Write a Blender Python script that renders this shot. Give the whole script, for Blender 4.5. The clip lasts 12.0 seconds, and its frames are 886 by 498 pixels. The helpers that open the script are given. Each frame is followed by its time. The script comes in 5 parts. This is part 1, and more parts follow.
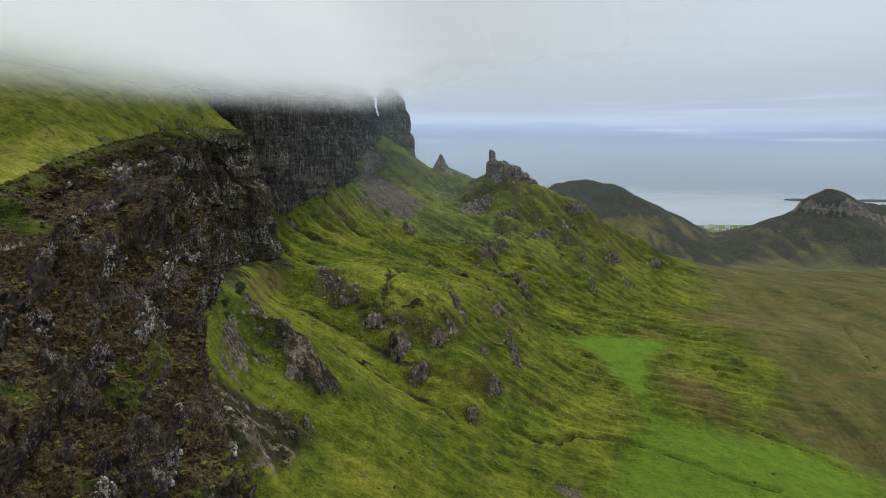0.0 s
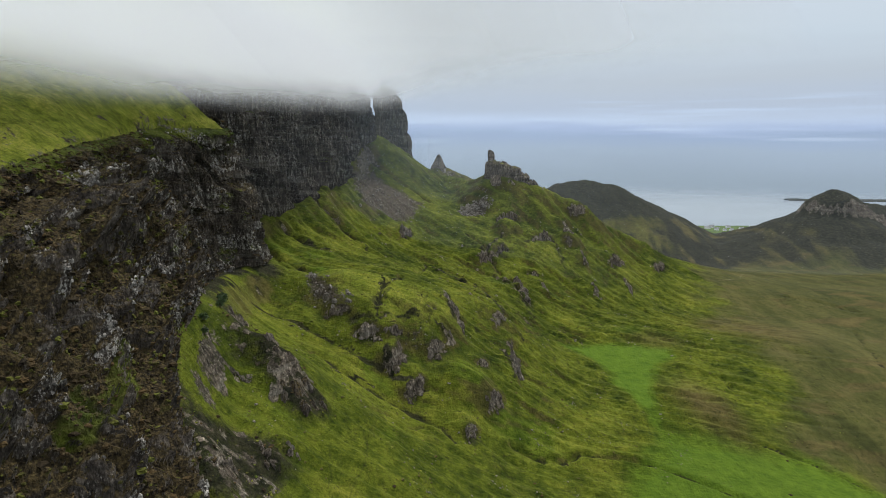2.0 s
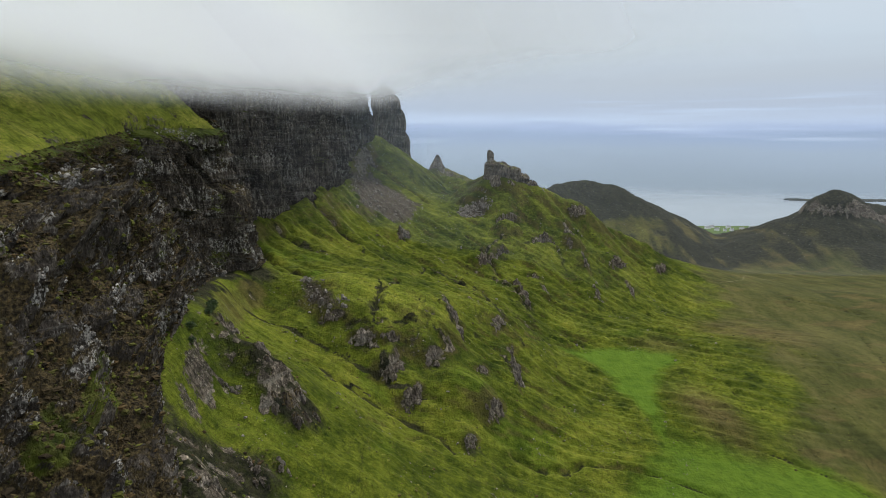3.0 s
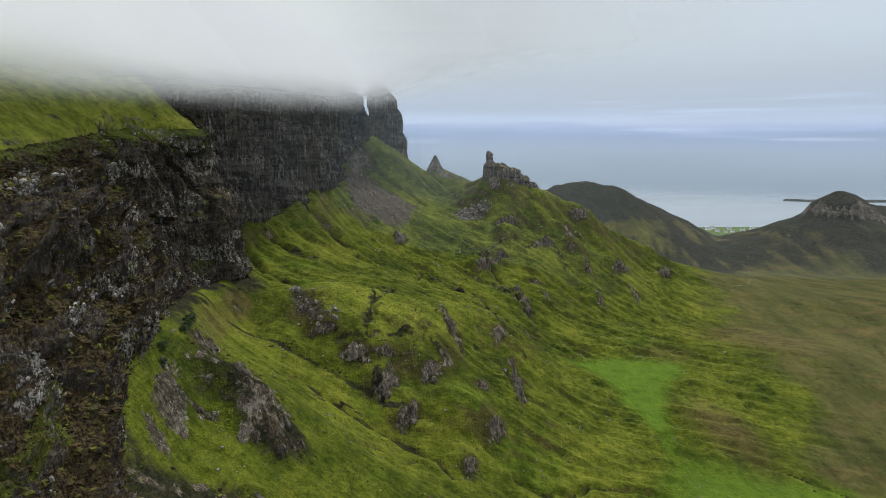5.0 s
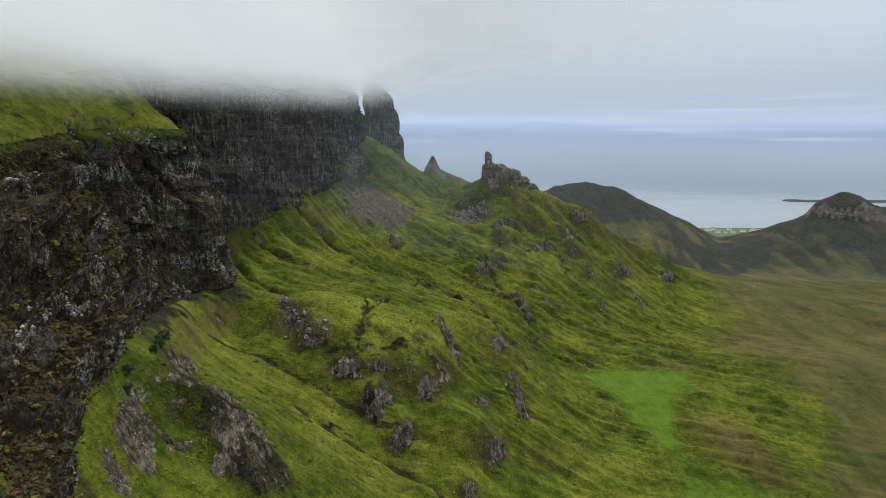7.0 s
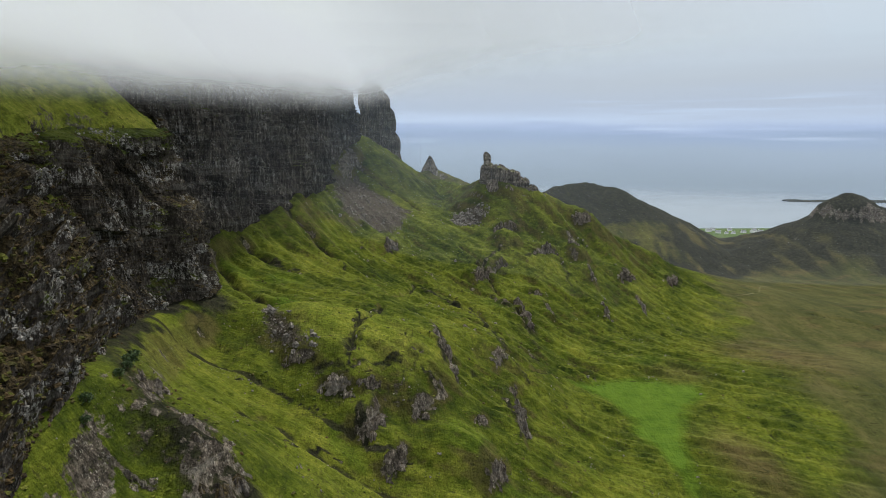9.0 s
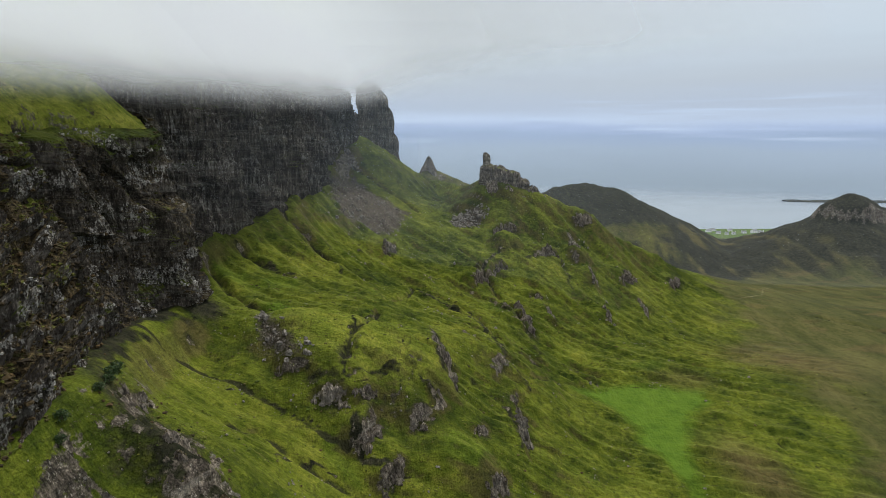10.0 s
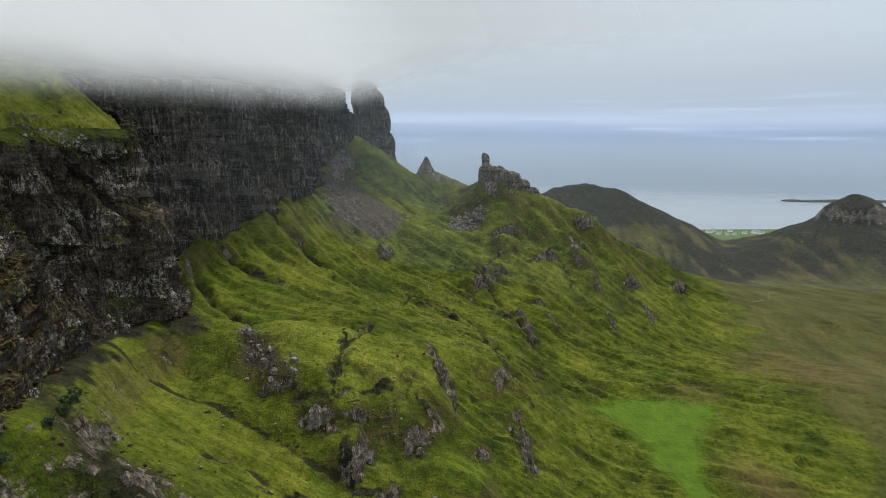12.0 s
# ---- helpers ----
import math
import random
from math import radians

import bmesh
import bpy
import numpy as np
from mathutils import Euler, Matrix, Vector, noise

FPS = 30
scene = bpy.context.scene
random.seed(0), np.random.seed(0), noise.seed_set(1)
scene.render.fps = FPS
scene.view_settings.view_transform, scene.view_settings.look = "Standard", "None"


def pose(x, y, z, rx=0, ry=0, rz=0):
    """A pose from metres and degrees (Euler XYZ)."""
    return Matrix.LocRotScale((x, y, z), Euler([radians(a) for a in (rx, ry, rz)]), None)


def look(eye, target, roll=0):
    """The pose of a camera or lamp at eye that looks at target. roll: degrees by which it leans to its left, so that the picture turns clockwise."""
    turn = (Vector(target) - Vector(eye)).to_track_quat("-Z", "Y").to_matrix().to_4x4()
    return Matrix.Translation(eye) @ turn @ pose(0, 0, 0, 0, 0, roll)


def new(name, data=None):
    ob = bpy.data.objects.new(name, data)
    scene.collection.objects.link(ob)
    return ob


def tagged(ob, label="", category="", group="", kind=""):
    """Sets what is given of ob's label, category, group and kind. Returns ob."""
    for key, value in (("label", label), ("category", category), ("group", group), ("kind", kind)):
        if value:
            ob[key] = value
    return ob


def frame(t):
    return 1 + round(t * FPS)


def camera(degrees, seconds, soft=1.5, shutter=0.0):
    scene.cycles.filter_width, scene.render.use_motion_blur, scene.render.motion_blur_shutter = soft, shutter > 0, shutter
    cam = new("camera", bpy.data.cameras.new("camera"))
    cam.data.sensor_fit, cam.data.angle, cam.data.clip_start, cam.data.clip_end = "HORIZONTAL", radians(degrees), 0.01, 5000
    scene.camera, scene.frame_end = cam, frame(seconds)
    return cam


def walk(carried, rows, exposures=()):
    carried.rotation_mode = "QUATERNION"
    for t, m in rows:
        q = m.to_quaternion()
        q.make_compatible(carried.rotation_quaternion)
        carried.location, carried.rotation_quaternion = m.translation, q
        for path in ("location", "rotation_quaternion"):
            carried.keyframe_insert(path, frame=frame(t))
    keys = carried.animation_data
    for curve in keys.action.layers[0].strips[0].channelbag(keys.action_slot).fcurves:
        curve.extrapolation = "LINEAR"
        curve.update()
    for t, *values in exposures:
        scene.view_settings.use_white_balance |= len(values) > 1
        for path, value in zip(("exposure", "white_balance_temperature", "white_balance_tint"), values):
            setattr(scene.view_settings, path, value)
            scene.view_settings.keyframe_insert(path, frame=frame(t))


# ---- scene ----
cam = camera(70.0, 12.0, soft=0.6)
METRES, EYE, TILT, LEAN, TURN = 100.0, 330.0, -10.18, 0.0, 0.0
ROWS = [
    (0.0, 0.0, 0.0, 0.0, 0.0, 0.0, -0.0),
    (0.5, 0.0016, 0.0426, 0.0104, -0.05, -0.0, 0.02),
    (1.0, 0.0034, 0.0823, 0.0203, -0.1, -0.01, 0.03),
    (1.5, 0.0047, 0.1221, 0.0302, -0.15, -0.04, 0.04),
    (2.0, 0.0062, 0.1622, 0.0401, -0.21, -0.05, 0.04),
    (2.5, 0.0082, 0.2048, 0.0506, -0.26, -0.06, 0.05),
    (3.0, 0.0099, 0.2446, 0.0602, -0.32, -0.07, 0.07),
    (5.0, 0.0159, 0.4068, 0.0997, -0.52, -0.03, 0.11),
    (5.5, 0.018, 0.4488, 0.1097, -0.6, -0.02, 0.13),
    (6.0, 0.0197, 0.4883, 0.1193, -0.64, -0.03, 0.14),
    (6.5, 0.0216, 0.5275, 0.1288, -0.7, -0.04, 0.14),
    (7.0, 0.0233, 0.5669, 0.1385, -0.75, -0.04, 0.13),
    (9.0, 0.0296, 0.7283, 0.1788, -1.0, -0.11, 0.13),
    (9.5, 0.0309, 0.7678, 0.1887, -1.06, -0.12, 0.14),
    (10.0, 0.032, 0.8074, 0.1984, -1.12, -0.1, 0.15),
    (10.5, 0.0339, 0.8497, 0.2084, -1.17, -0.11, 0.18),
    (11.0, 0.0357, 0.889, 0.2181, -1.23, -0.1, 0.19),
    (11.5, 0.037, 0.9282, 0.2279, -1.29, -0.12, 0.2),
    (12.0, 0.0383, 0.9703, 0.2385, -1.35, -0.14, 0.2),
]
walk(cam, [(t, pose(0, 0, EYE, TILT, LEAN, TURN) @ pose(METRES * x, METRES * 1.268 * y, METRES * z, 90 + pitch / 1.268, roll, yaw / 1.268)) for t, x, y, z, yaw, pitch, roll in ROWS])

# ---- world, sun, exposure ----
scene.view_settings.exposure = 0.0


def make_world():
    w = bpy.data.worlds.new("overcast_sky")
    scene.world = w
    w.use_nodes = True
    nt = w.node_tree
    nt.nodes.clear()
    N, L = nt.nodes.new, nt.links.new
    out, bg = N("ShaderNodeOutputWorld"), N("ShaderNodeBackground")
    tc, sep = N("ShaderNodeTexCoord"), N("ShaderNodeSeparateXYZ")
    L(tc.outputs["Generated"], sep.inputs[0])
    sky = N("ShaderNodeTexSky")
    sky.sky_type, sky.sun_disc = "NISHITA", False
    sky.sun_elevation, sky.sun_rotation = radians(57), radians(25)
    skym = N("ShaderNodeMix")
    skym.data_type, skym.blend_type = "RGBA", "MULTIPLY"
    skym.inputs[0].default_value = 1.0
    L(sky.outputs[0], skym.inputs[6])
    skym.inputs[7].default_value = (0.10, 0.10, 0.10, 1)
    # overcast veil: pale at the top of the view, bluer gap over the sea, grey sea haze under the horizon
    ramp = N("ShaderNodeValToRGB")
    mapr = N("ShaderNodeMapRange")
    mapr.inputs[1].default_value, mapr.inputs[2].default_value = -0.25, 0.75
    # cloud streaks stretched along the horizon
    mp = N("ShaderNodeMapping")
    mp.inputs["Scale"].default_value = (2.2, 2.2, 26.0)
    L(tc.outputs["Generated"], mp.inputs[0])
    nz = N("ShaderNodeTexNoise")
    nz.inputs["Scale"].default_value, nz.inputs["Detail"].default_value, nz.inputs["Roughness"].default_value = 1.0, 5.0, 0.55
    L(mp.outputs[0], nz.inputs["Vector"])
    off = N("ShaderNodeMath")
    off.operation = "MULTIPLY_ADD"
    L(nz.outputs["Fac"], off.inputs[0])
    off.inputs[1].default_value = 0.05
    off.inputs[2].default_value = -0.025
    add = N("ShaderNodeMath")
    L(sep.outputs[2], add.inputs[0])
    L(off.outputs[0], add.inputs[1])
    L(add.outputs[0], mapr.inputs[0])
    L(mapr.outputs[0], ramp.inputs[0])
    stops = SKY_STOPS
    el = ramp.color_ramp.elements
    while len(el) < len(stops):
        el.new(0.5)
    for e, (z, c) in zip(el, stops):
        e.position = z + 0.25
        e.color = (*c, 1)
    mix = N("ShaderNodeMix")
    mix.data_type = "RGBA"
    mix.inputs[0].default_value = 0.94
    L(skym.outputs[2], mix.inputs[6])
    L(ramp.outputs[0], mix.inputs[7])
    # thin bright streaks of far cloud low over the sea
    mp2 = N("ShaderNodeMapping")
    mp2.inputs["Scale"].default_value = (1.6, 1.6, 55.0)
    L(tc.outputs["Generated"], mp2.inputs[0])
    nz2 = N("ShaderNodeTexNoise")
    nz2.inputs["Scale"].default_value, nz2.inputs["Detail"].default_value = 1.4, 4.0
    L(mp2.outputs[0], nz2.inputs["Vector"])
    bright, low_band, high_band = N("ShaderNodeMapRange"), N("ShaderNodeMapRange"), N("ShaderNodeMapRange")
    for node, a, b in ((bright, 0.50, 0.70), (low_band, -0.03, 0.01), (high_band, 0.085, 0.035)):
        node.interpolation_type = "SMOOTHSTEP"
        node.inputs[1].default_value, node.inputs[2].default_value = a, b
    L(nz2.outputs["Fac"], bright.inputs[0])
    L(sep.outputs[2], low_band.inputs[0])
    L(sep.outputs[2], high_band.inputs[0])
    prod, prod2 = N("ShaderNodeMath"), N("ShaderNodeMath")
    prod.operation = prod2.operation = "MULTIPLY"
    L(bright.outputs[0], prod.inputs[0])
    L(low_band.outputs[0], prod.inputs[1])
    L(prod.outputs[0], prod2.inputs[0])
    L(high_band.outputs[0], prod2.inputs[1])
    streaks = N("ShaderNodeMix")
    streaks.data_type = "RGBA"
    L(prod2.outputs[0], streaks.inputs[0])
    L(mix.outputs[2], streaks.inputs[6])
    streaks.inputs[7].default_value = (0.56, 0.68, 0.86, 1)
    L(streaks.outputs[2], bg.inputs[0])
    bg.inputs[1].default_value = 1.0
    L(bg.outputs[0], out.inputs[0])


# height of the direction, colour
SKY_STOPS = [
    (-0.20, (0.27, 0.34, 0.41)),
    (-0.075, (0.29, 0.37, 0.46)),
    (-0.02, (0.36, 0.46, 0.60)),
    (-0.004, (0.33, 0.44, 0.64)),
    (0.008, (0.40, 0.52, 0.76)),
    (0.022, (0.50, 0.62, 0.82)),
    (0.04, (0.46, 0.55, 0.70)),
    (0.08, (0.50, 0.57, 0.66)),
    (0.13, (0.58, 0.67, 0.76)),
    (0.20, (0.63, 0.71, 0.79)),
    (0.40, (1.0, 1.05, 1.12)),
    (0.74, (1.6, 1.62, 1.66)),
]
make_world()
sun = new("sun", bpy.data.lights.new("sun", "SUN"))
sun.data.energy, sun.data.angle, sun.data.color = 4.2, radians(9), (1.0, 0.95, 0.86)
sun.matrix_world = look((110, 235, 400), (0, 0, 0))

# ---- materials ----
class Nodes:
    """A short way to wire a material."""

    def __init__(self, name, rough=0.9, spec=0.2):
        self.mat = bpy.data.materials.new(name)
        self.mat.use_nodes = True
        self.t = self.mat.node_tree
        self.bsdf = self.t.nodes["Principled BSDF"]
        self.bsdf.inputs["Roughness"].default_value = rough
        self.bsdf.inputs["Specular IOR Level"].default_value = spec
        self.pos = self.n("ShaderNodeTexCoord").outputs["Object"]

    def n(self, kind):
        return self.t.nodes.new(kind)

    def put(self, value, socket):
        if isinstance(value, bpy.types.NodeSocket):
            self.t.links.new(value, socket)
        else:
            socket.default_value = value

    def scaled(self, sx, sy, sz, turn=0.0):
        m = self.n("ShaderNodeMapping")
        m.inputs["Scale"].default_value = (sx, sy, sz)
        m.inputs["Rotation"].default_value = (0, 0, radians(turn))
        self.put(self.pos, m.inputs[0])
        return m.outputs[0]

    def noise(self, scale, detail=4.0, rough=0.55, vector=None, warp=0.0):
        t = self.n("ShaderNodeTexNoise")
        self.put(vector or self.pos, t.inputs["Vector"])
        t.inputs["Scale"].default_value, t.inputs["Detail"].default_value = scale, detail
        t.inputs["Roughness"].default_value, t.inputs["Distortion"].default_value = rough, warp
        return t.outputs["Fac"]

    def cells(self, scale, vector=None, feature="F1", out="Distance"):
        t = self.n("ShaderNodeTexVoronoi")
        t.feature = feature
        self.put(vector or self.pos, t.inputs["Vector"])
        t.inputs["Scale"].default_value = scale
        return t.outputs[out]

    def math(self, op, a, b=0.0, c=0.0):
        m = self.n("ShaderNodeMath")
        m.operation = op
        for k, q in enumerate((a, b, c)):
            self.put(q, m.inputs[k])
        return m.outputs[0]

    def step(self, a, lo, hi):
        m = self.n("ShaderNodeMapRange")
        m.interpolation_type = "SMOOTHSTEP"
        self.put(a, m.inputs[0])
        m.inputs[1].default_value, m.inputs[2].default_value = lo, hi
        return m.outputs[0]

    def ramp(self, fac, *stops):
        r = self.n("ShaderNodeValToRGB")
        el = r.color_ramp.elements
        while len(el) < len(stops):
            el.new(0.5)
        for e, (p, c) in zip(el, stops):
            e.position, e.color = p, (*c, 1)
        self.put(fac, r.inputs[0])
        return r.outputs[0]

    def mix(self, fac, a, b, kind="MIX"):
        m = self.n("ShaderNodeMix")
        m.data_type, m.blend_type = "RGBA", kind
        self.put(fac, m.inputs[0])
        for q, s in ((a, m.inputs[6]), (b, m.inputs[7])):
            self.put((*q, 1) if isinstance(q, tuple) else q, s)
        return m.outputs[2]

    def attribute(self, name):
        a = self.n("ShaderNodeAttribute")
        a.attribute_name = name
        s = self.n("ShaderNodeSeparateColor")
        self.put(a.outputs["Color"], s.inputs[0])
        return s.outputs

    def normal_z(self):
        g, s = self.n("ShaderNodeNewGeometry"), self.n("ShaderNodeSeparateXYZ")
        self.put(g.outputs["Normal"], s.inputs[0])
        return s.outputs[2]

    def relief(self, height, distance, strength=1.0, before=None):
        b = self.n("ShaderNodeBump")
        b.inputs["Distance"].default_value, b.inputs["Strength"].default_value = distance, strength
        self.put(height, b.inputs["Height"])
        if before:
            self.put(before, b.inputs["Normal"])
        return b.outputs[0]

    def done(self, colour, normal=None, rough=None):
        self.put((*colour, 1) if isinstance(colour, tuple) else colour, self.bsdf.inputs["Base Color"])
        if normal:
            self.put(normal, self.bsdf.inputs["Normal"])
        if rough is not None:
            self.put(rough, self.bsdf.inputs["Roughness"])
        return self.mat


def rock_colour(m, tall=0.14, tone=1.0):
    """Dark basalt in upright columns, paler where lichen sits."""
    columns = m.noise(0.55, 5, 0.62, m.scaled(1, 1, tall))
    broad = m.noise(0.05, 4, 0.6)
    fine = m.noise(1.6, 5, 0.66, m.scaled(1, 1, 0.5 + 0.5 * tall))
    v = m.math("ADD", m.math("MULTIPLY", columns, 0.62), m.math("MULTIPLY", fine, 0.38))
    base = m.ramp(v, (0.36, (0.014, 0.013, 0.012)), (0.47, (0.040, 0.037, 0.034)), (0.56, (0.085, 0.080, 0.073)), (0.68, (0.20, 0.19, 0.17)))
    tint = m.ramp(broad, (0.35, tuple(tone * q for q in (0.62, 0.56, 0.50))), (0.65, tuple(tone * q for q in (1.20, 1.11, 1.00))))
    base = m.mix(1.0, base, tint, "MULTIPLY")
    strata = m.noise(1.0, 4, 0.6, m.scaled(0.03, 0.03, 0.30))
    base = m.mix(m.math("MULTIPLY", m.step(strata, 0.53, 0.62), 0.42), base, (0.012, 0.012, 0.010))
    base = m.mix(m.math("MULTIPLY", m.step(strata, 0.44, 0.38), 0.45), base, (0.125, 0.118, 0.105))
    lichen = m.math("MULTIPLY", m.step(fine, 0.54, 0.66), m.step(m.noise(0.16, 3), 0.48, 0.60))
    return m.mix(m.math("MULTIPLY", lichen, 0.42), base, (0.40, 0.39, 0.35)), columns, fine


def grass_colour(m):
    broad, mid, fine = m.noise(0.020, 4, 0.6), m.noise(0.11, 4, 0.55), m.noise(1.1, 4, 0.6)
    tuft = m.noise(0.6, 4, 0.62, m.scaled(0.5, 1.1, 0.7))
    mixv = m.math("ADD", m.math("MULTIPLY", broad, 0.42), m.math("ADD", m.math("MULTIPLY", mid, 0.32), m.math("MULTIPLY", tuft, 0.26)))
    g = m.ramp(mixv, (0.38, (0.011, 0.019, 0.003)), (0.46, (0.032, 0.045, 0.005)), (0.53, (0.059, 0.074, 0.008)), (0.62, (0.101, 0.109, 0.015)))
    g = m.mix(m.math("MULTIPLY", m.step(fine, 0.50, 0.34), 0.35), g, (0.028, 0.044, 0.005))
    return g, mid, fine, tuft


def make_ground():
    m = Nodes("hill_grass_and_rock", 0.95, 0.04)
    c, d, e = m.attribute("cover"), m.attribute("cover2"), m.attribute("cover3")
    g, mid, fine, tuft = grass_colour(m)
    rock, columns, rfine = rock_colour(m, 0.5, 1.4)
    edge = m.math("MULTIPLY_ADD", m.noise(0.45, 5, 0.68), 0.9, -0.45)
    moor = m.ramp(m.noise(0.055, 4, 0.55, m.scaled(1, 0.2, 1)), (0.34, (0.026, 0.030, 0.010)), (0.5, (0.041, 0.044, 0.014)), (0.66, (0.060, 0.058, 0.020)))
    brown = m.ramp(m.noise(0.06, 5, 0.6), (0.35, (0.036, 0.030, 0.013)), (0.65, (0.085, 0.066, 0.027)))
    col = m.mix(m.step(m.math("ADD", c[2], m.math("MULTIPLY", edge, 0.55)), 0.25, 0.85), g, moor)
    lush = m.ramp(m.math("ADD", m.math("MULTIPLY", mid, 0.5), m.math("MULTIPLY", tuft, 0.5)), (0.36, (0.027, 0.050, 0.005)), (0.6, (0.058, 0.092, 0.009)))
    col = m.mix(m.step(m.math("ADD", c[1], m.math("MULTIPLY", edge, 0.3)), 0.2, 0.85), col, lush)
    sward = m.ramp(m.math("ADD", m.math("MULTIPLY", mid, 0.6), m.math("MULTIPLY", tuft, 0.4)), (0.36, (0.040, 0.076, 0.008)), (0.62, (0.066, 0.112, 0.012)))
    col = m.mix(m.math("MULTIPLY", m.step(c[1], 0.86, 1.08), 0.9), col, sward)
    col = m.mix(m.math("MULTIPLY", m.step(m.math("ADD", e[2], m.math("MULTIPLY", edge, 0.3)), 0.1, 0.9), 0.85), col, brown)
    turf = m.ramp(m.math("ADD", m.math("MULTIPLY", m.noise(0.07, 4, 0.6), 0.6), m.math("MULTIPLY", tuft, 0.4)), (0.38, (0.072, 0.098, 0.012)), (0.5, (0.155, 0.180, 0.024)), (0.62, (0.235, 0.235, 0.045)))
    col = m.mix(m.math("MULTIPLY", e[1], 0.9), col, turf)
    # heather, which also darkens southern faces as painted shade
    heath_and_shade = m.ramp(m.noise(0.25, 5, 0.7), (0.35, (0.006, 0.007, 0.005)), (0.5, (0.014, 0.0145, 0.009)), (0.66, (0.030, 0.029, 0.017)))
    col = m.mix(m.step(m.math("ADD", e[0], m.math("MULTIPLY", edge, 0.8)), 0.25, 0.75), col, heath_and_shade)
    earth = m.ramp(rfine, (0.38, (0.020, 0.016, 0.013)), (0.5, (0.050, 0.042, 0.034)), (0.64, (0.105, 0.094, 0.080)))
    col = m.mix(m.step(m.math("ADD", d[0], edge), 0.32, 0.62), col, earth)
    rmask = m.step(m.math("ADD", c[0], m.math("MULTIPLY", edge, 1.5)), 0.55, 0.75)
    col = m.mix(rmask, col, rock)
    # burn beds: damp ground, with the gully's shade put into the colour
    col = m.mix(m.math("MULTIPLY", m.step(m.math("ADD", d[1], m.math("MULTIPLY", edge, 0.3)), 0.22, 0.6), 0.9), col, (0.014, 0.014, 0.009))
    col = m.mix(m.step(m.math("ADD", d[2], m.math("MULTIPLY", edge, 0.3)), 0.35, 0.8), col, (0.16, 0.14, 0.09))
    col = m.mix(m.math("MULTIPLY", m.math("MULTIPLY", m.step(m.noise(0.30, 3, 0.6, m.scaled(0.6, 1.4, 1)), 0.60, 0.68), m.step(mid, 0.42, 0.56)), m.math("SUBTRACT", 0.8, m.math("MINIMUM", c[1], 0.8))), col, (0.020, 0.021, 0.009))
    # sheep tracks and small slips in the turf, and creases with their shade drawn dark
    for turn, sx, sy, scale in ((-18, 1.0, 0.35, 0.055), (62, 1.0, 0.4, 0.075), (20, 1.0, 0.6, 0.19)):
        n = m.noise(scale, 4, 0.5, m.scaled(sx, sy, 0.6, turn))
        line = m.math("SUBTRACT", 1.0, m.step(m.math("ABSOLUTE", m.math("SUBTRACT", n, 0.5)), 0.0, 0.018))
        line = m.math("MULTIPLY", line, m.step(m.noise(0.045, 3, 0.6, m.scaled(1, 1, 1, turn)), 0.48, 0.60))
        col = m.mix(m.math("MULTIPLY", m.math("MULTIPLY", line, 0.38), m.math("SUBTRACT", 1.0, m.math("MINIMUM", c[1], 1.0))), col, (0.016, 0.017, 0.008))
    # little steps that cattle and creep leave across the fall of the slope, their low sides darkened as painted shade
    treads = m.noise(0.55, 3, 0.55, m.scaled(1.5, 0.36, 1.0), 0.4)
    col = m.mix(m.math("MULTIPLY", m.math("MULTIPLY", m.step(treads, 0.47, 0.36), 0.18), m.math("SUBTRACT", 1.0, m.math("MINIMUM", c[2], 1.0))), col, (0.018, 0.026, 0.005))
    # blades, droppings and litter: a fine grain over everything, broader clumps over the rough pasture
    grain = m.ramp(m.noise(1.9, 6, 0.78), (0.34, (0.42, 0.44, 0.42)), (0.5, (0.98, 0.98, 0.96)), (0.66, (1.55, 1.50, 1.42)))
    clump = m.ramp(m.noise(0.30, 5, 0.68, m.scaled(1.0, 0.7, 1.0, 25)), (0.36, (0.52, 0.55, 0.50)), (0.52, (1.0, 1.0, 1.0)), (0.68, (1.28, 1.22, 1.15)))
    plain = m.math("SUBTRACT", 1.0, m.math("MULTIPLY", m.step(c[1], 0.8, 1.1), 0.75))
    col = m.mix(m.math("MULTIPLY", plain, 0.75), col, m.mix(1.0, col, grain, "MULTIPLY"))
    col = m.mix(m.math("MULTIPLY", plain, 0.5), col, m.mix(1.0, col, clump, "MULTIPLY"))
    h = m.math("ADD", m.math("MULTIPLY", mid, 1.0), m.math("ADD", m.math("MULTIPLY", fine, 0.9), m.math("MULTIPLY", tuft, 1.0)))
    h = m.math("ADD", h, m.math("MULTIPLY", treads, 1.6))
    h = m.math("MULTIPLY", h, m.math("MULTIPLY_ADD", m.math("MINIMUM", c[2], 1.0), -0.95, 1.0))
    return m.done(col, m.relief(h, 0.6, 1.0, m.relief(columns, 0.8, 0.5)))


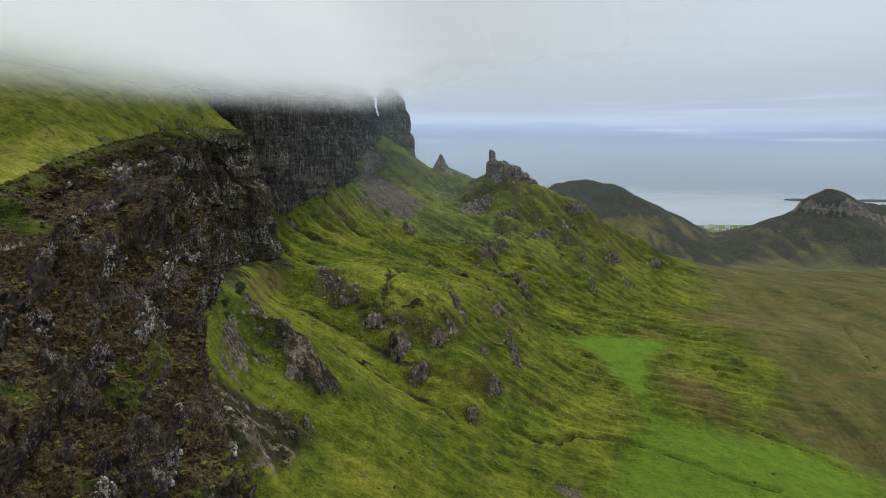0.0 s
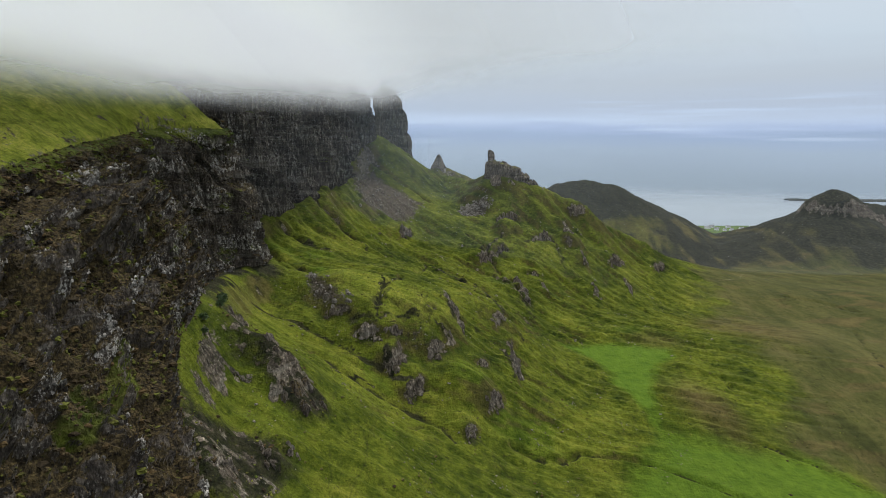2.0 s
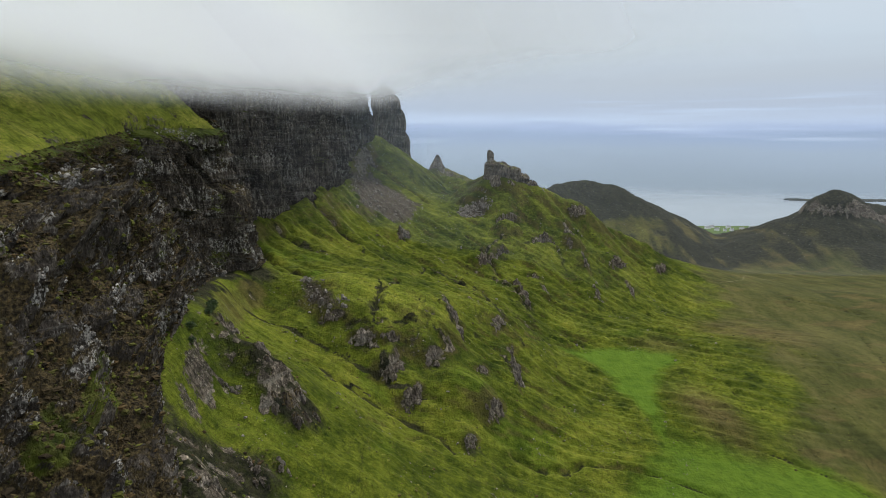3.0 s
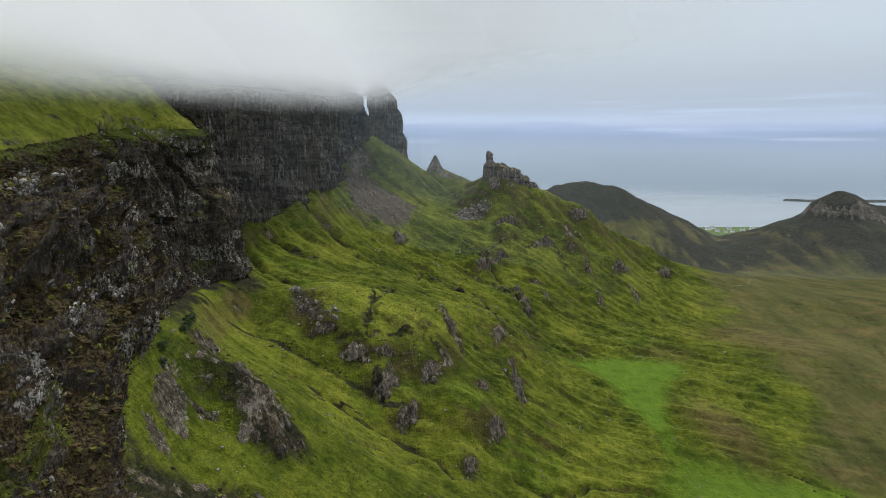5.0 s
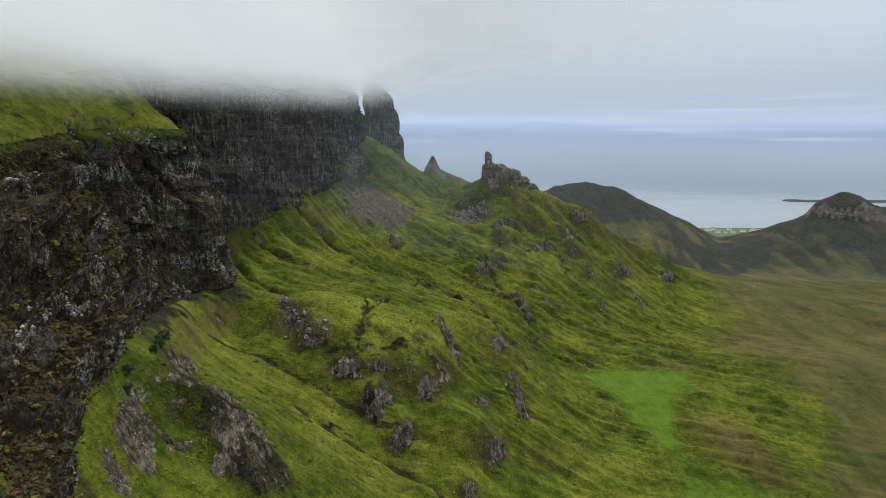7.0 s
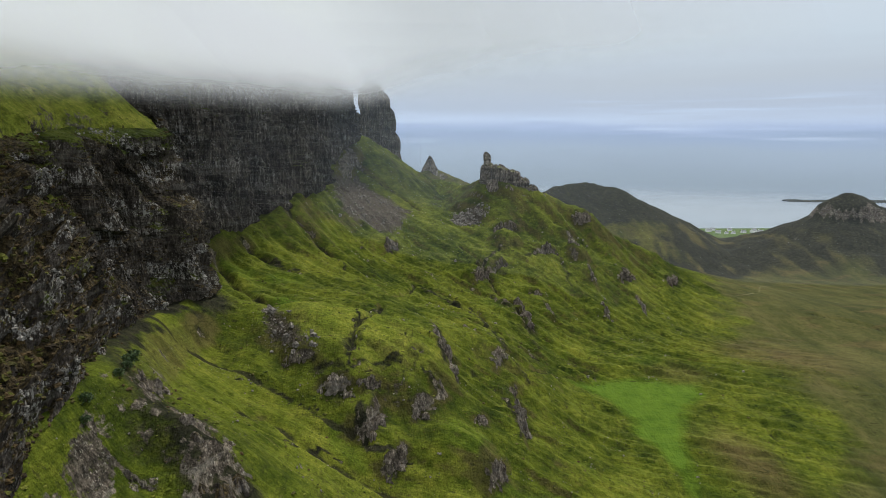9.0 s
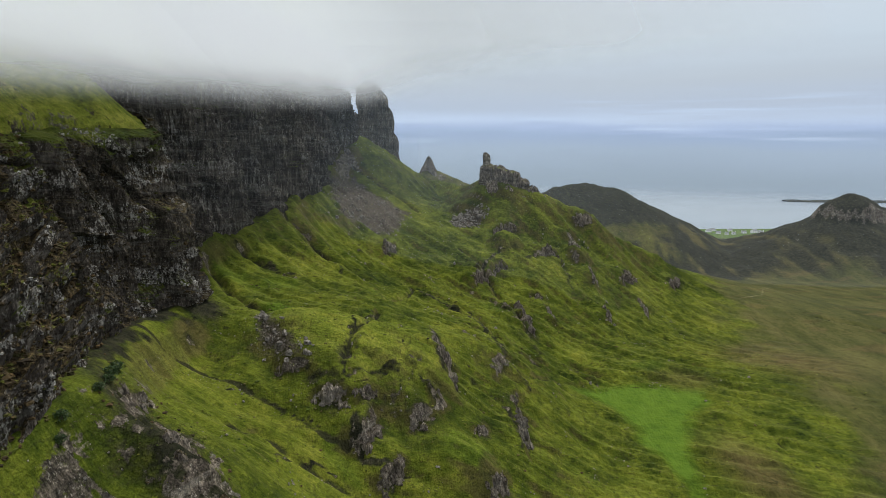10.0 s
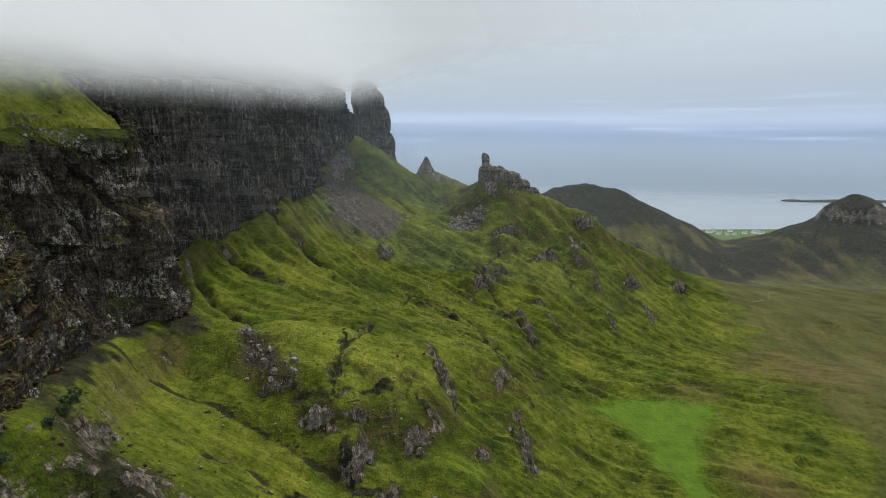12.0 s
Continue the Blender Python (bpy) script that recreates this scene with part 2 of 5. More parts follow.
def make_rock(name, heather=0.5, tall=0.14, green=0.5, masked=True, tone=1.0, lichen=0.85):
    m = Nodes(name, 0.92, 0.12)
    rock, columns, fine = rock_colour(m, tall, tone)
    g, mid, gfine, tuft = grass_colour(m)
    brown = m.ramp(m.noise(0.9, 5, 0.7), (0.36, (0.007, 0.006, 0.004)), (0.5, (0.030, 0.023, 0.011)), (0.64, (0.078, 0.060, 0.025)))
    spots = m.noise(0.35, 5, 0.7)
    jag = m.math("MULTIPLY_ADD", spots, 1.0, -0.5)
    if masked:
        c = m.attribute("cover")
        veg = m.mix(m.step(m.math("ADD", c[1], m.math("MULTIPLY_ADD", m.noise(0.12, 5, 0.65), 1.1, -0.55 + green - 0.5)), 0.60, 1.15), brown, g)
        pale = m.math("MULTIPLY", m.step(m.math("ADD", c[2], m.math("MULTIPLY", jag, 1.2)), 0.30, 0.75), m.step(m.math("ADD", m.math("MULTIPLY", columns, 0.5), m.math("MULTIPLY", fine, 0.5)), 0.49, 0.58))
        rock = m.mix(m.math("MULTIPLY", pale, lichen), rock, (0.34, 0.33, 0.30))
        up = m.math("ADD", m.normal_z(), m.math("MULTIPLY_ADD", c[0], -0.45, 0.25))
        up = m.math("ADD", up, m.math("MULTIPLY", m.step(c[1], 0.7, 1.3), 0.35))
    else:
        veg = m.mix(m.step(m.math("ADD", m.noise(0.07, 4, 0.6), green - 0.5), 0.50, 0.62), brown, g)
        up = m.normal_z()
    up = m.math("ADD", up, m.math("MULTIPLY", jag, 0.9))
    col = m.mix(m.step(up, 0.78 - 0.5 * heather, 0.98 - 0.5 * heather), rock, veg)
    h = m.math("ADD", columns, m.math("MULTIPLY", fine, 0.4))
    return m.done(col, m.relief(h, 1.8, 1.0))


def make_plain(name, colour, rough=0.85, scale=4.0, spread=0.35):
    m = Nodes(name, rough, 0.25)
    v = m.noise(scale, 4, 0.6)
    lo, hi = tuple(q * (1 - spread) for q in colour), tuple(q * (1 + spread) for q in colour)
    return m.done(m.ramp(v, (0.35, lo), (0.65, hi)), m.relief(v, 0.05, 0.5))


def make_mixed(name, shades, rough=0.95):
    """One shade for each loose piece, with a fine grain."""
    m = Nodes(name, rough, 0.1)
    g = m.n("ShaderNodeNewGeometry")
    n = len(shades)
    col = m.ramp(g.outputs["Random Per Island"], *[(k / max(n - 1, 1), q) for k, q in enumerate(shades)])
    v = m.noise(2.2, 5, 0.7)
    col = m.mix(0.8, col, m.mix(1.0, col, m.ramp(v, (0.36, (0.40, 0.40, 0.40)), (0.62, (1.5, 1.5, 1.5))), "MULTIPLY"))
    return m.done(col, m.relief(v, 0.25, 1.0))


def make_sea():
    m = Nodes("grey_sea", 0.38, 0.36)
    swell = m.noise(0.03, 6, 0.6, m.scaled(1, 2.4, 1, 15))
    streak = m.noise(0.0016, 4, 0.55, m.scaled(1, 5, 1, -8))
    col = m.ramp(streak, (0.35, (0.085, 0.115, 0.145)), (0.65, (0.11, 0.145, 0.18)))
    mat = m.done(col, m.relief(swell, 0.8, 0.5))
    # the far water fades clear with distance, which stands in for haze
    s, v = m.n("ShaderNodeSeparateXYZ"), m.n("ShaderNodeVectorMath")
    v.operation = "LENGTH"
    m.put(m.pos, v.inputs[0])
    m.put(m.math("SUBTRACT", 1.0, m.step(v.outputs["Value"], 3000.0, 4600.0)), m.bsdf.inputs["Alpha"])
    return mat


def make_cloud(dense, seed):
    """Thin mist: clear at its lower hem, thick higher up."""
    m = Nodes("hill_cloud", 1.0, 0.0)
    t, c = m.t, m.attribute("cover")
    run = m.n("ShaderNodeCombineXYZ")
    m.put(m.math("MULTIPLY_ADD", c[2], 1500.0, seed * 31.0), run.inputs[0])
    m.put(m.math("MULTIPLY", c[0], 300.0), run.inputs[2])
    m.pos = run.outputs[0]
    wisps = m.noise(1.0, 4, 0.5, m.scaled(0.0075, 1, 0.020), 0.2)
    big = m.noise(1.0, 2, 0.5, m.scaled(0.004, 1, 0.006))
    rise = m.math("SUBTRACT", m.math("MULTIPLY", c[0], 300.0), 22.0)
    h = m.math("ADD", rise, m.math("MULTIPLY_ADD", wisps, 30.0, -15.0))
    h = m.math("ADD", h, m.math("MULTIPLY_ADD", big, 24.0, -12.0))
    hem = m.step(rise, -22.0, 4.0)
    thick = m.step(h, -12.0, 42.0)
    alpha = m.math("MULTIPLY", m.math("MULTIPLY", thick, hem), m.math("MULTIPLY", c[1], dense))
    d, tr, tl = m.n("ShaderNodeBsdfDiffuse"), m.n("ShaderNodeBsdfTransparent"), m.n("ShaderNodeBsdfTranslucent")
    d.inputs[0].default_value, tl.inputs[0].default_value = (0.63, 0.67, 0.71, 1), (0.94, 0.96, 0.98, 1)
    even = m.n("ShaderNodeCombineXYZ")
    even.inputs[2].default_value = 1.0
    m.put(even.outputs[0], d.inputs["Normal"])
    half, mx = m.n("ShaderNodeMixShader"), m.n("ShaderNodeMixShader")
    half.inputs[0].default_value = 0.5
    t.links.new(d.outputs[0], half.inputs[1])
    t.links.new(tl.outputs[0], half.inputs[2])
    m.put(alpha, mx.inputs[0])
    t.links.new(tr.outputs[0], mx.inputs[1])
    t.links.new(half.outputs[0], mx.inputs[2])
    t.links.new(mx.outputs[0], t.nodes["Material Output"].inputs[0])
    return m.mat


def make_haze(alpha, by_wall):
    m = Nodes("valley_haze", 1.0, 0.0)
    d, tr, tl, mx, half = (m.n("ShaderNode" + k) for k in ("BsdfDiffuse", "BsdfTransparent", "BsdfTranslucent", "MixShader", "MixShader"))
    # aerial haze imitated by a pale blue, nearly clear sheet
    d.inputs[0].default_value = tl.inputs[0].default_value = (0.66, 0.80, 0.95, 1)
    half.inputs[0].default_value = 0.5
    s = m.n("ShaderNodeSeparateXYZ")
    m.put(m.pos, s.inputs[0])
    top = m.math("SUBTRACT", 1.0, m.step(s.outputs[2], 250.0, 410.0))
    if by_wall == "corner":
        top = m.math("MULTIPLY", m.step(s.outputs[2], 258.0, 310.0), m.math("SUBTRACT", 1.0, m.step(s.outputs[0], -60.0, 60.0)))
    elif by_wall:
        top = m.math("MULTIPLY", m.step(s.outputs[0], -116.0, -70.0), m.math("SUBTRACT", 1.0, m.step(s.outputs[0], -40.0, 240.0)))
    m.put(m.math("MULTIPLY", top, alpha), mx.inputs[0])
    for a, c in ((d.outputs[0], half.inputs[1]), (tl.outputs[0], half.inputs[2]), (tr.outputs[0], mx.inputs[1]), (half.outputs[0], mx.inputs[2])):
        m.put(a, c)
    m.put(mx.outputs[0], m.t.nodes["Material Output"].inputs[0])
    return m.mat


GROUND = make_ground()
ROCK_NEAR = make_rock("heathery_basalt", 1.05, 0.30, 0.52)
ROCK_WALL = make_rock("columned_basalt", 0.30, 0.12, 0.60, True, 1.2, 0.35)
ROCK_LOOSE = make_rock("lichened_rock", 0.36, 0.45, 0.55, False, 2.5)
ROCK_DOME = make_rock("heathery_rock", 0.75, 0.35, 0.35, False, 1.1)
ROCK_TOWER = make_rock("tower_basalt", 0.1, 0.14, 0.55, False, 1.5)
ROCK_STONE = make_plain("weathered_stone", (0.115, 0.106, 0.092), 0.9, 1.3, 0.7)
WHITEWASH = make_plain("whitewashed_wall", (0.72, 0.72, 0.70), 0.8, 0.6, 0.08)
SLATE = make_plain("slate_roof", (0.16, 0.165, 0.17), 0.6, 1.5, 0.3)
LEAF = make_plain("dark_leaves", (0.020, 0.040, 0.010), 0.7, 1.2, 0.5)
BARK = make_plain("bark", (0.06, 0.045, 0.035), 0.9, 3.0, 0.4)
HEATHER = make_mixed("heather", ((0.010, 0.008, 0.005), (0.027, 0.020, 0.010), (0.056, 0.038, 0.016), (0.018, 0.015, 0.009), (0.044, 0.044, 0.011), (0.064, 0.072, 0.013)))
LICHEN = make_mixed("lichened_basalt", ((0.035, 0.033, 0.030), (0.12, 0.115, 0.105), (0.22, 0.21, 0.19), (0.06, 0.057, 0.052), (0.29, 0.28, 0.255), (0.09, 0.086, 0.078)))
TUSSOCK = make_mixed("tussock_grass", ((0.022, 0.034, 0.005), (0.058, 0.072, 0.009), (0.105, 0.112, 0.020), (0.035, 0.038, 0.010), (0.070, 0.060, 0.022), (0.046, 0.070, 0.008)))
SEA = make_sea()

# ---- noise ----
def lattice(i, j, seed):
    h = (i.astype(np.int64) * 374761393 + j.astype(np.int64) * 668265263 + seed * 982451653) & 0xFFFFFFFF
    h = ((h ^ (h >> 13)) * 1274126177) & 0xFFFFFFFF
    return ((h ^ (h >> 16)) & 0xFFFFFF) / 0xFFFFFF


def pnoise(x, y, seed=0):
    """Gradient noise, about -0.7 to 0.7."""
    xi, yi = np.floor(x), np.floor(y)
    fx, fy = x - xi, y - yi
    u, v = fx * fx * fx * (fx * (fx * 6 - 15) + 10), fy * fy * fy * (fy * (fy * 6 - 15) + 10)

    def corner(a, b):
        g = lattice(xi + a, yi + b, seed) * 6.2832
        return np.cos(g) * (fx - a) + np.sin(g) * (fy - b)

    return (corner(0, 0) * (1 - u) + corner(1, 0) * u) * (1 - v) + (corner(0, 1) * (1 - u) + corner(1, 1) * u) * v


def fbm(x, y, octaves=4, seed=0, gain=0.5):
    total, amp = 0.0, 1.0
    for k in range(octaves):
        total = total + amp * pnoise(x * 2**k + 17.3 * k, y * 2**k - 9.1 * k, seed + k)
        amp *= gain
    return total


def ridged(x, y, octaves=3, seed=0, gain=0.5):
    total, amp = 0.0, 1.0
    for k in range(octaves):
        total = total + amp * (1 - 2.6 * np.abs(pnoise(x * 2**k + 5.7 * k, y * 2**k + 3.3 * k, seed + k)))
        amp *= gain
    return total


def blocks(x, y, seed=0):
    """Broken facets: each cell has its own height and tilt. About -1 to 1."""
    xi, yi = np.floor(x), np.floor(y)
    best, val = np.full(np.shape(x), 1e9), np.zeros(np.shape(x))
    for a in (-1, 0, 1):
        for b in (-1, 0, 1):
            i, j = xi + a, yi + b
            px, py = i + lattice(i, j, seed), j + lattice(i, j, seed + 1)
            d = (x - px) ** 2 + (y - py) ** 2
            own = 2 * lattice(i, j, seed + 2) - 1 + (x - px) * (2 * lattice(i, j, seed + 3) - 1) + (y - py) * (2 * lattice(i, j, seed + 4) - 1)
            near = d < best
            best, val = np.where(near, d, best), np.where(near, own, val)
    return val


def sstep(a, b, x):
    t = np.clip((x - a) / (b - a), 0, 1)
    return t * t * (3 - 2 * t)


# ---- relief of the land ----
def weights(knots, x):
    """Weights of a smooth curve through the knots at each x."""
    k = np.array(knots, float)
    x = np.clip(x, k[0], k[-1])
    i = np.clip(np.searchsorted(k, x, side="right") - 1, 0, len(k) - 2)
    eye = np.eye(len(k))
    slope = np.zeros((len(k), len(k)))
    slope[1:-1] = (eye[2:] - eye[:-2]) / (k[2:] - k[:-2])[:, None]
    slope[0], slope[-1] = (eye[1] - eye[0]) / (k[1] - k[0]), (eye[-1] - eye[-2]) / (k[-1] - k[-2])
    h = k[i + 1] - k[i]
    t = ((x - k[i]) / h)[:, None]
    h = h[:, None]
    return (eye[i] * (2 * t**3 - 3 * t**2 + 1) + slope[i] * h * (t**3 - 2 * t**2 + t)
            + eye[i + 1] * (3 * t**2 - 2 * t**3) + slope[i + 1] * h * (t**3 - t**2))


# heights of the slope: rows run along the valley, columns across it
ACROSS_NEAR = (-120, -95, -70, -45, -20, 10, 45, 90, 150, 250)
ALONG_NEAR = (150, 210, 250, 285, 315, 340, 365, 395, 445, 520)
RELIEF_NEAR = (
    (251, 244, 233, 216, 200, 184, 169, 156, 145, 135),
    (242, 232, 231, 212, 199, 183, 168, 155, 145, 135),
    (244, 235, 233, 216, 202, 182, 167, 155, 145, 134),
    (253, 248, 237, 219, 200, 181, 167, 155, 148, 134),
    (258, 243, 227, 211, 194, 184, 167, 157, 152, 134),
    (257, 237, 223, 214, 205, 198, 175, 161, 153, 135),
    (250, 234, 232, 227, 219, 208, 184, 165, 154, 140),
    (248, 245, 241, 235, 229, 214, 188, 168, 161, 146),
    (247, 244, 240, 238, 233, 224, 207, 173, 164, 153),
    (255, 247, 238, 230, 219, 210, 201, 180, 169, 164),
)
ACROSS_FAR = (-120, -85, -50, -10, 40, 95, 150, 215, 300, 450)
ALONG_FAR = (470, 530, 590, 650, 710, 780, 860, 960, 1100)
RELIEF_FAR = (
    (249, 242, 237, 227, 209, 174, 166, 160, 154, 145),
    (259, 244, 231, 215, 202, 179, 169, 164, 160, 148),
    (283, 250, 231, 220, 206, 189, 170, 155, 152, 152),
    (292, 267, 243, 228, 220, 213, 189, 161, 146, 157),
    (287, 277, 260, 245, 235, 226, 212, 180, 155, 156),
    (289, 280, 270, 258, 243, 227, 213, 195, 166, 145),
    (293, 285, 275, 264, 250, 236, 223, 207, 167, 137),
    (286, 280, 272, 261, 247, 230, 212, 188, 158, 124),
    (266, 261, 255, 244, 225, 203, 180, 156, 133, 106),
)
# foot and rim of the long escarpment, from near to far: x, y, z
FOOT = ((-30, 20, 190), (-48, 110, 205), (-60, 174, 223), (-82, 200, 250), (-93, 228, 263), (-97, 262, 268), (-117, 330, 260),
        (-119, 362, 257), (-112, 404, 255), (-128, 424, 268), (-146, 437, 282))
RIM = ((-135, 20, 290), (-138, 110, 300), (-140, 174, 309), (-139, 200, 315), (-140, 230, 321), (-141, 262, 326), (-150, 330, 331),
       (-150, 362, 334), (-126, 404, 334), (-140, 424, 341), (-156, 437, 345))
WALL_FOOT = ((-260, 452, 292), (-190, 446, 288), (-156, 443, 278), (-146, 462, 272), (-141, 490, 271), (-136, 525, 271), (-128, 575, 272), (-124, 622, 278),
             (-118, 690, 284), (-110, 735, 293), (-104, 790, 318), (-94, 815, 325), (-110, 850, 325))
WALL_RIM = ((-270, 480, 420), (-214, 476, 420), (-196, 472, 420), (-192, 480, 420), (-190, 500, 420), (-188, 530, 422), (-184, 583, 424), (-178, 630, 426),
            (-168, 690, 428), (-142, 750, 416), (-117, 790, 398), (-106, 820, 394), (-125, 850, 394))
BREAK = 438


def along(points, axis, y):
    return np.interp(y, [p[1] for p in points], [p[axis] for p in points])


def crest(x, y, points, slope_l, slope_r):
    """Height of a ridge with straight flanks under a crest line."""
    best = np.full(np.shape(x), -1e9)
    for (x0, y0, z0), (x1, y1, z1) in zip(points, points[1:]):
        dx, dy = x1 - x0, y1 - y0
        t = np.clip(((x - x0) * dx + (y - y0) * dy) / (dx * dx + dy * dy), 0, 1)
        px, py = x - x0 - t * dx, y - y0 - t * dy
        side = px * dy - py * dx
        d = np.hypot(px, py)
        d = np.sqrt(d * d + 36) - 6
        best = np.maximum(best, z0 + t * (z1 - z0) - d * np.where(side > 0, slope_r, slope_l))
    return best


def smax(a, b, k=6.0):
    h = np.clip(0.5 + 0.5 * (a - b) / k, 0, 1)
    return b + (a - b) * h + k * h * (1 - h)


def bump(x, y, cx, cy, rx, ry, turn=0.0, sharp=2.0):
    c, s = math.cos(radians(turn)), math.sin(radians(turn))
    u, v = ((x - cx) * c + (y - cy) * s) / rx, ((y - cy) * c - (x - cx) * s) / ry
    return np.exp(-((u * u + v * v) ** (sharp / 2)))


def line_distance(x, y, points):
    best = np.full(np.shape(x), 1e9)
    for (x0, y0), (x1, y1) in zip(points, points[1:]):
        dx, dy = x1 - x0, y1 - y0
        t = np.clip(((x - x0) * dx + (y - y0) * dy) / (dx * dx + dy * dy + 1e-9), 0, 1)
        best = np.minimum(best, np.hypot(x - x0 - t * dx, y - y0 - t * dy))
    return best


HILL_NORTH = ((205, 1280, 210), (227, 1298, 225), (241, 1312, 232), (296, 1326, 239), (323, 1319, 234), (347, 1302, 232), (375, 1303, 214), (429, 1326, 193), (490, 1364, 161), (545, 1393, 133), (620, 1540, 80))
HILL_EAST = ((716, 1178, 232), (752, 1200, 224), (800, 1232, 204), (910, 1300, 188), (1100, 1400, 150))
SPUR = ((36, 802, 272), (56, 786, 283), (80, 778, 281), (110, 769, 270), (131, 778, 263), (154, 778, 252), (166, 775, 248), (182, 784, 230), (216, 788, 213), (254, 800, 197), (287, 795, 178), (305, 762, 164))
APRON = ((-100, 852, 337), (-91, 858, 335), (-79, 869, 328), (-53, 901, 309), (-23, 912, 285), (3, 911, 273), (25, 891, 270), (45, 859, 267))
RIB_CREST = ((-104, 277), (-93, 273), (-83, 270), (-73, 266))
PEAK_FLANK = ((-4, 1120, 278), (20, 1116, 270), (62, 1100, 252), (95, 1085, 238))


def flank(x, y, points, back, front):
    """A leaning apron: its crest line falls to the front at one slope and to the back at another."""
    best = np.full(np.shape(x), -1e9)
    for (x0, y0, z0), (x1, y1, z1) in zip(points, points[1:]):
        dx, dy = x1 - x0, y1 - y0
        t = np.clip(((x - x0) * dx + (y - y0) * dy) / (dx * dx + dy * dy), 0, 1)
        px, py = x - x0 - t * dx, y - y0 - t * dy
        d = np.hypot(px, py)
        s = sstep(-0.35, 0.35, -py / np.maximum(d, 0.1))
        best = np.maximum(best, z0 + t * (z1 - z0) - (np.sqrt(d * d + 16) - 4) * (back + (front - back) * s))
    return best


# burns and gullies running down the slope: depth, width, points
BURNS = (
    (0.5, 2.2, ((-124, 352), (-104, 347), (-98, 355), (-80, 354), (-64, 351), (-42, 341), (-31, 338))),
    (1.3, 2.6, ((-72, 322), (-64, 328), (-48, 321), (-36, 320), (-23, 321), (-15, 319), (0, 315), (8, 305))),
    (5.0, 5.0, ((-133, 631), (-107, 583), (-91, 580), (-73, 559))),
    (3.0, 3.2, ((-105, 800), (-85, 799), (-59, 790), (-33, 779), (-14, 748))),
    (3.0, 4.0, ((-121, 512), (-102, 499), (-83, 490))),
    (1.0, 0.8, ((-36, 288), (-23, 306), (-15, 299), (-8, 310), (-2, 304))),
    (0.8, 0.7, ((-14, 334), (-6, 334), (-1, 332))),
    (0.7, 0.9, ((59, 444), (83, 475), (94, 480), (121, 493), (156, 498), (180, 497))),
    (1.4, 0.9, ((201, 451), (201, 430))),
    (0.4, 0.4, ((-12, 395), (-9, 383), (-13, 372), (-19, 367), (-28, 359))),
    (1.6, 1.6, ((-27, 440), (-30, 399), (-34, 386), (-35, 375), (-37, 366))),
    (1.4, 1.6, ((37, 322), (48, 321), (63, 324), (75, 330), (99, 336), (117, 331), (133, 321), (154, 308), (176, 303))),
    (2.0, 2.0, ((27, 672), (42, 648), (54, 600), (70, 535))),
    (1.6, 1.8, ((-27, 483), (-12, 568), (14, 560), (34, 528), (49, 469), (71, 482))),
    (1.2, 1.5, ((381, 581), (356, 527), (342, 491), (329, 460))),
    (1.2, 1.5, ((469, 1033), (485, 984), (522, 967), (511, 869))),
    (0.9, 1.1, ((173, 374), (196, 368), (220, 354), (236, 341))),
    (1.5, 2.2, ((384, 701), (406, 673), (420, 635))),
    (2.5, 2.5, ((-130, 475), (-115, 453), (-89, 414), (-71, 405))),
)
FIELD = ((90, 474), (117, 493), (156, 498), (181, 497), (179, 480), (159, 458), (142, 419), (135, 388), (131, 365), (127, 375), (124, 399), (117, 421), (118, 441), (109, 461))
MEADOW = ((129, 370), (158, 371), (177, 366), (216, 365), (234, 348), (256, 336), (211, 272), (126, 275), (83, 277), (85, 305), (105, 335))
SCREE = ((-104, 741), (-84, 790), (-50, 756), (-21, 734), (-27, 689), (-43, 662), (-62, 656), (-79, 650))
POCKET = ((20, 750), (49, 758), (59, 748), (53, 740), (27, 723))
RIB = ((-100, 293), (-102, 308), (-94, 314), (-78, 294), (-69, 291), (-56, 282), (-52, 263), (-60, 252), (-68, 257), (-77, 257), (-83, 254), (-84, 259), (-87, 260), (-92, 263))
FAN = ((-86, 215), (-77, 214), (-70, 225), (-55, 230), (-48, 223), (-51, 198), (-56, 178), (-67, 183), (-79, 196))
CLEFT = ((-27, 440), (-30, 399), (-34, 386), (-35, 375), (-37, 366))
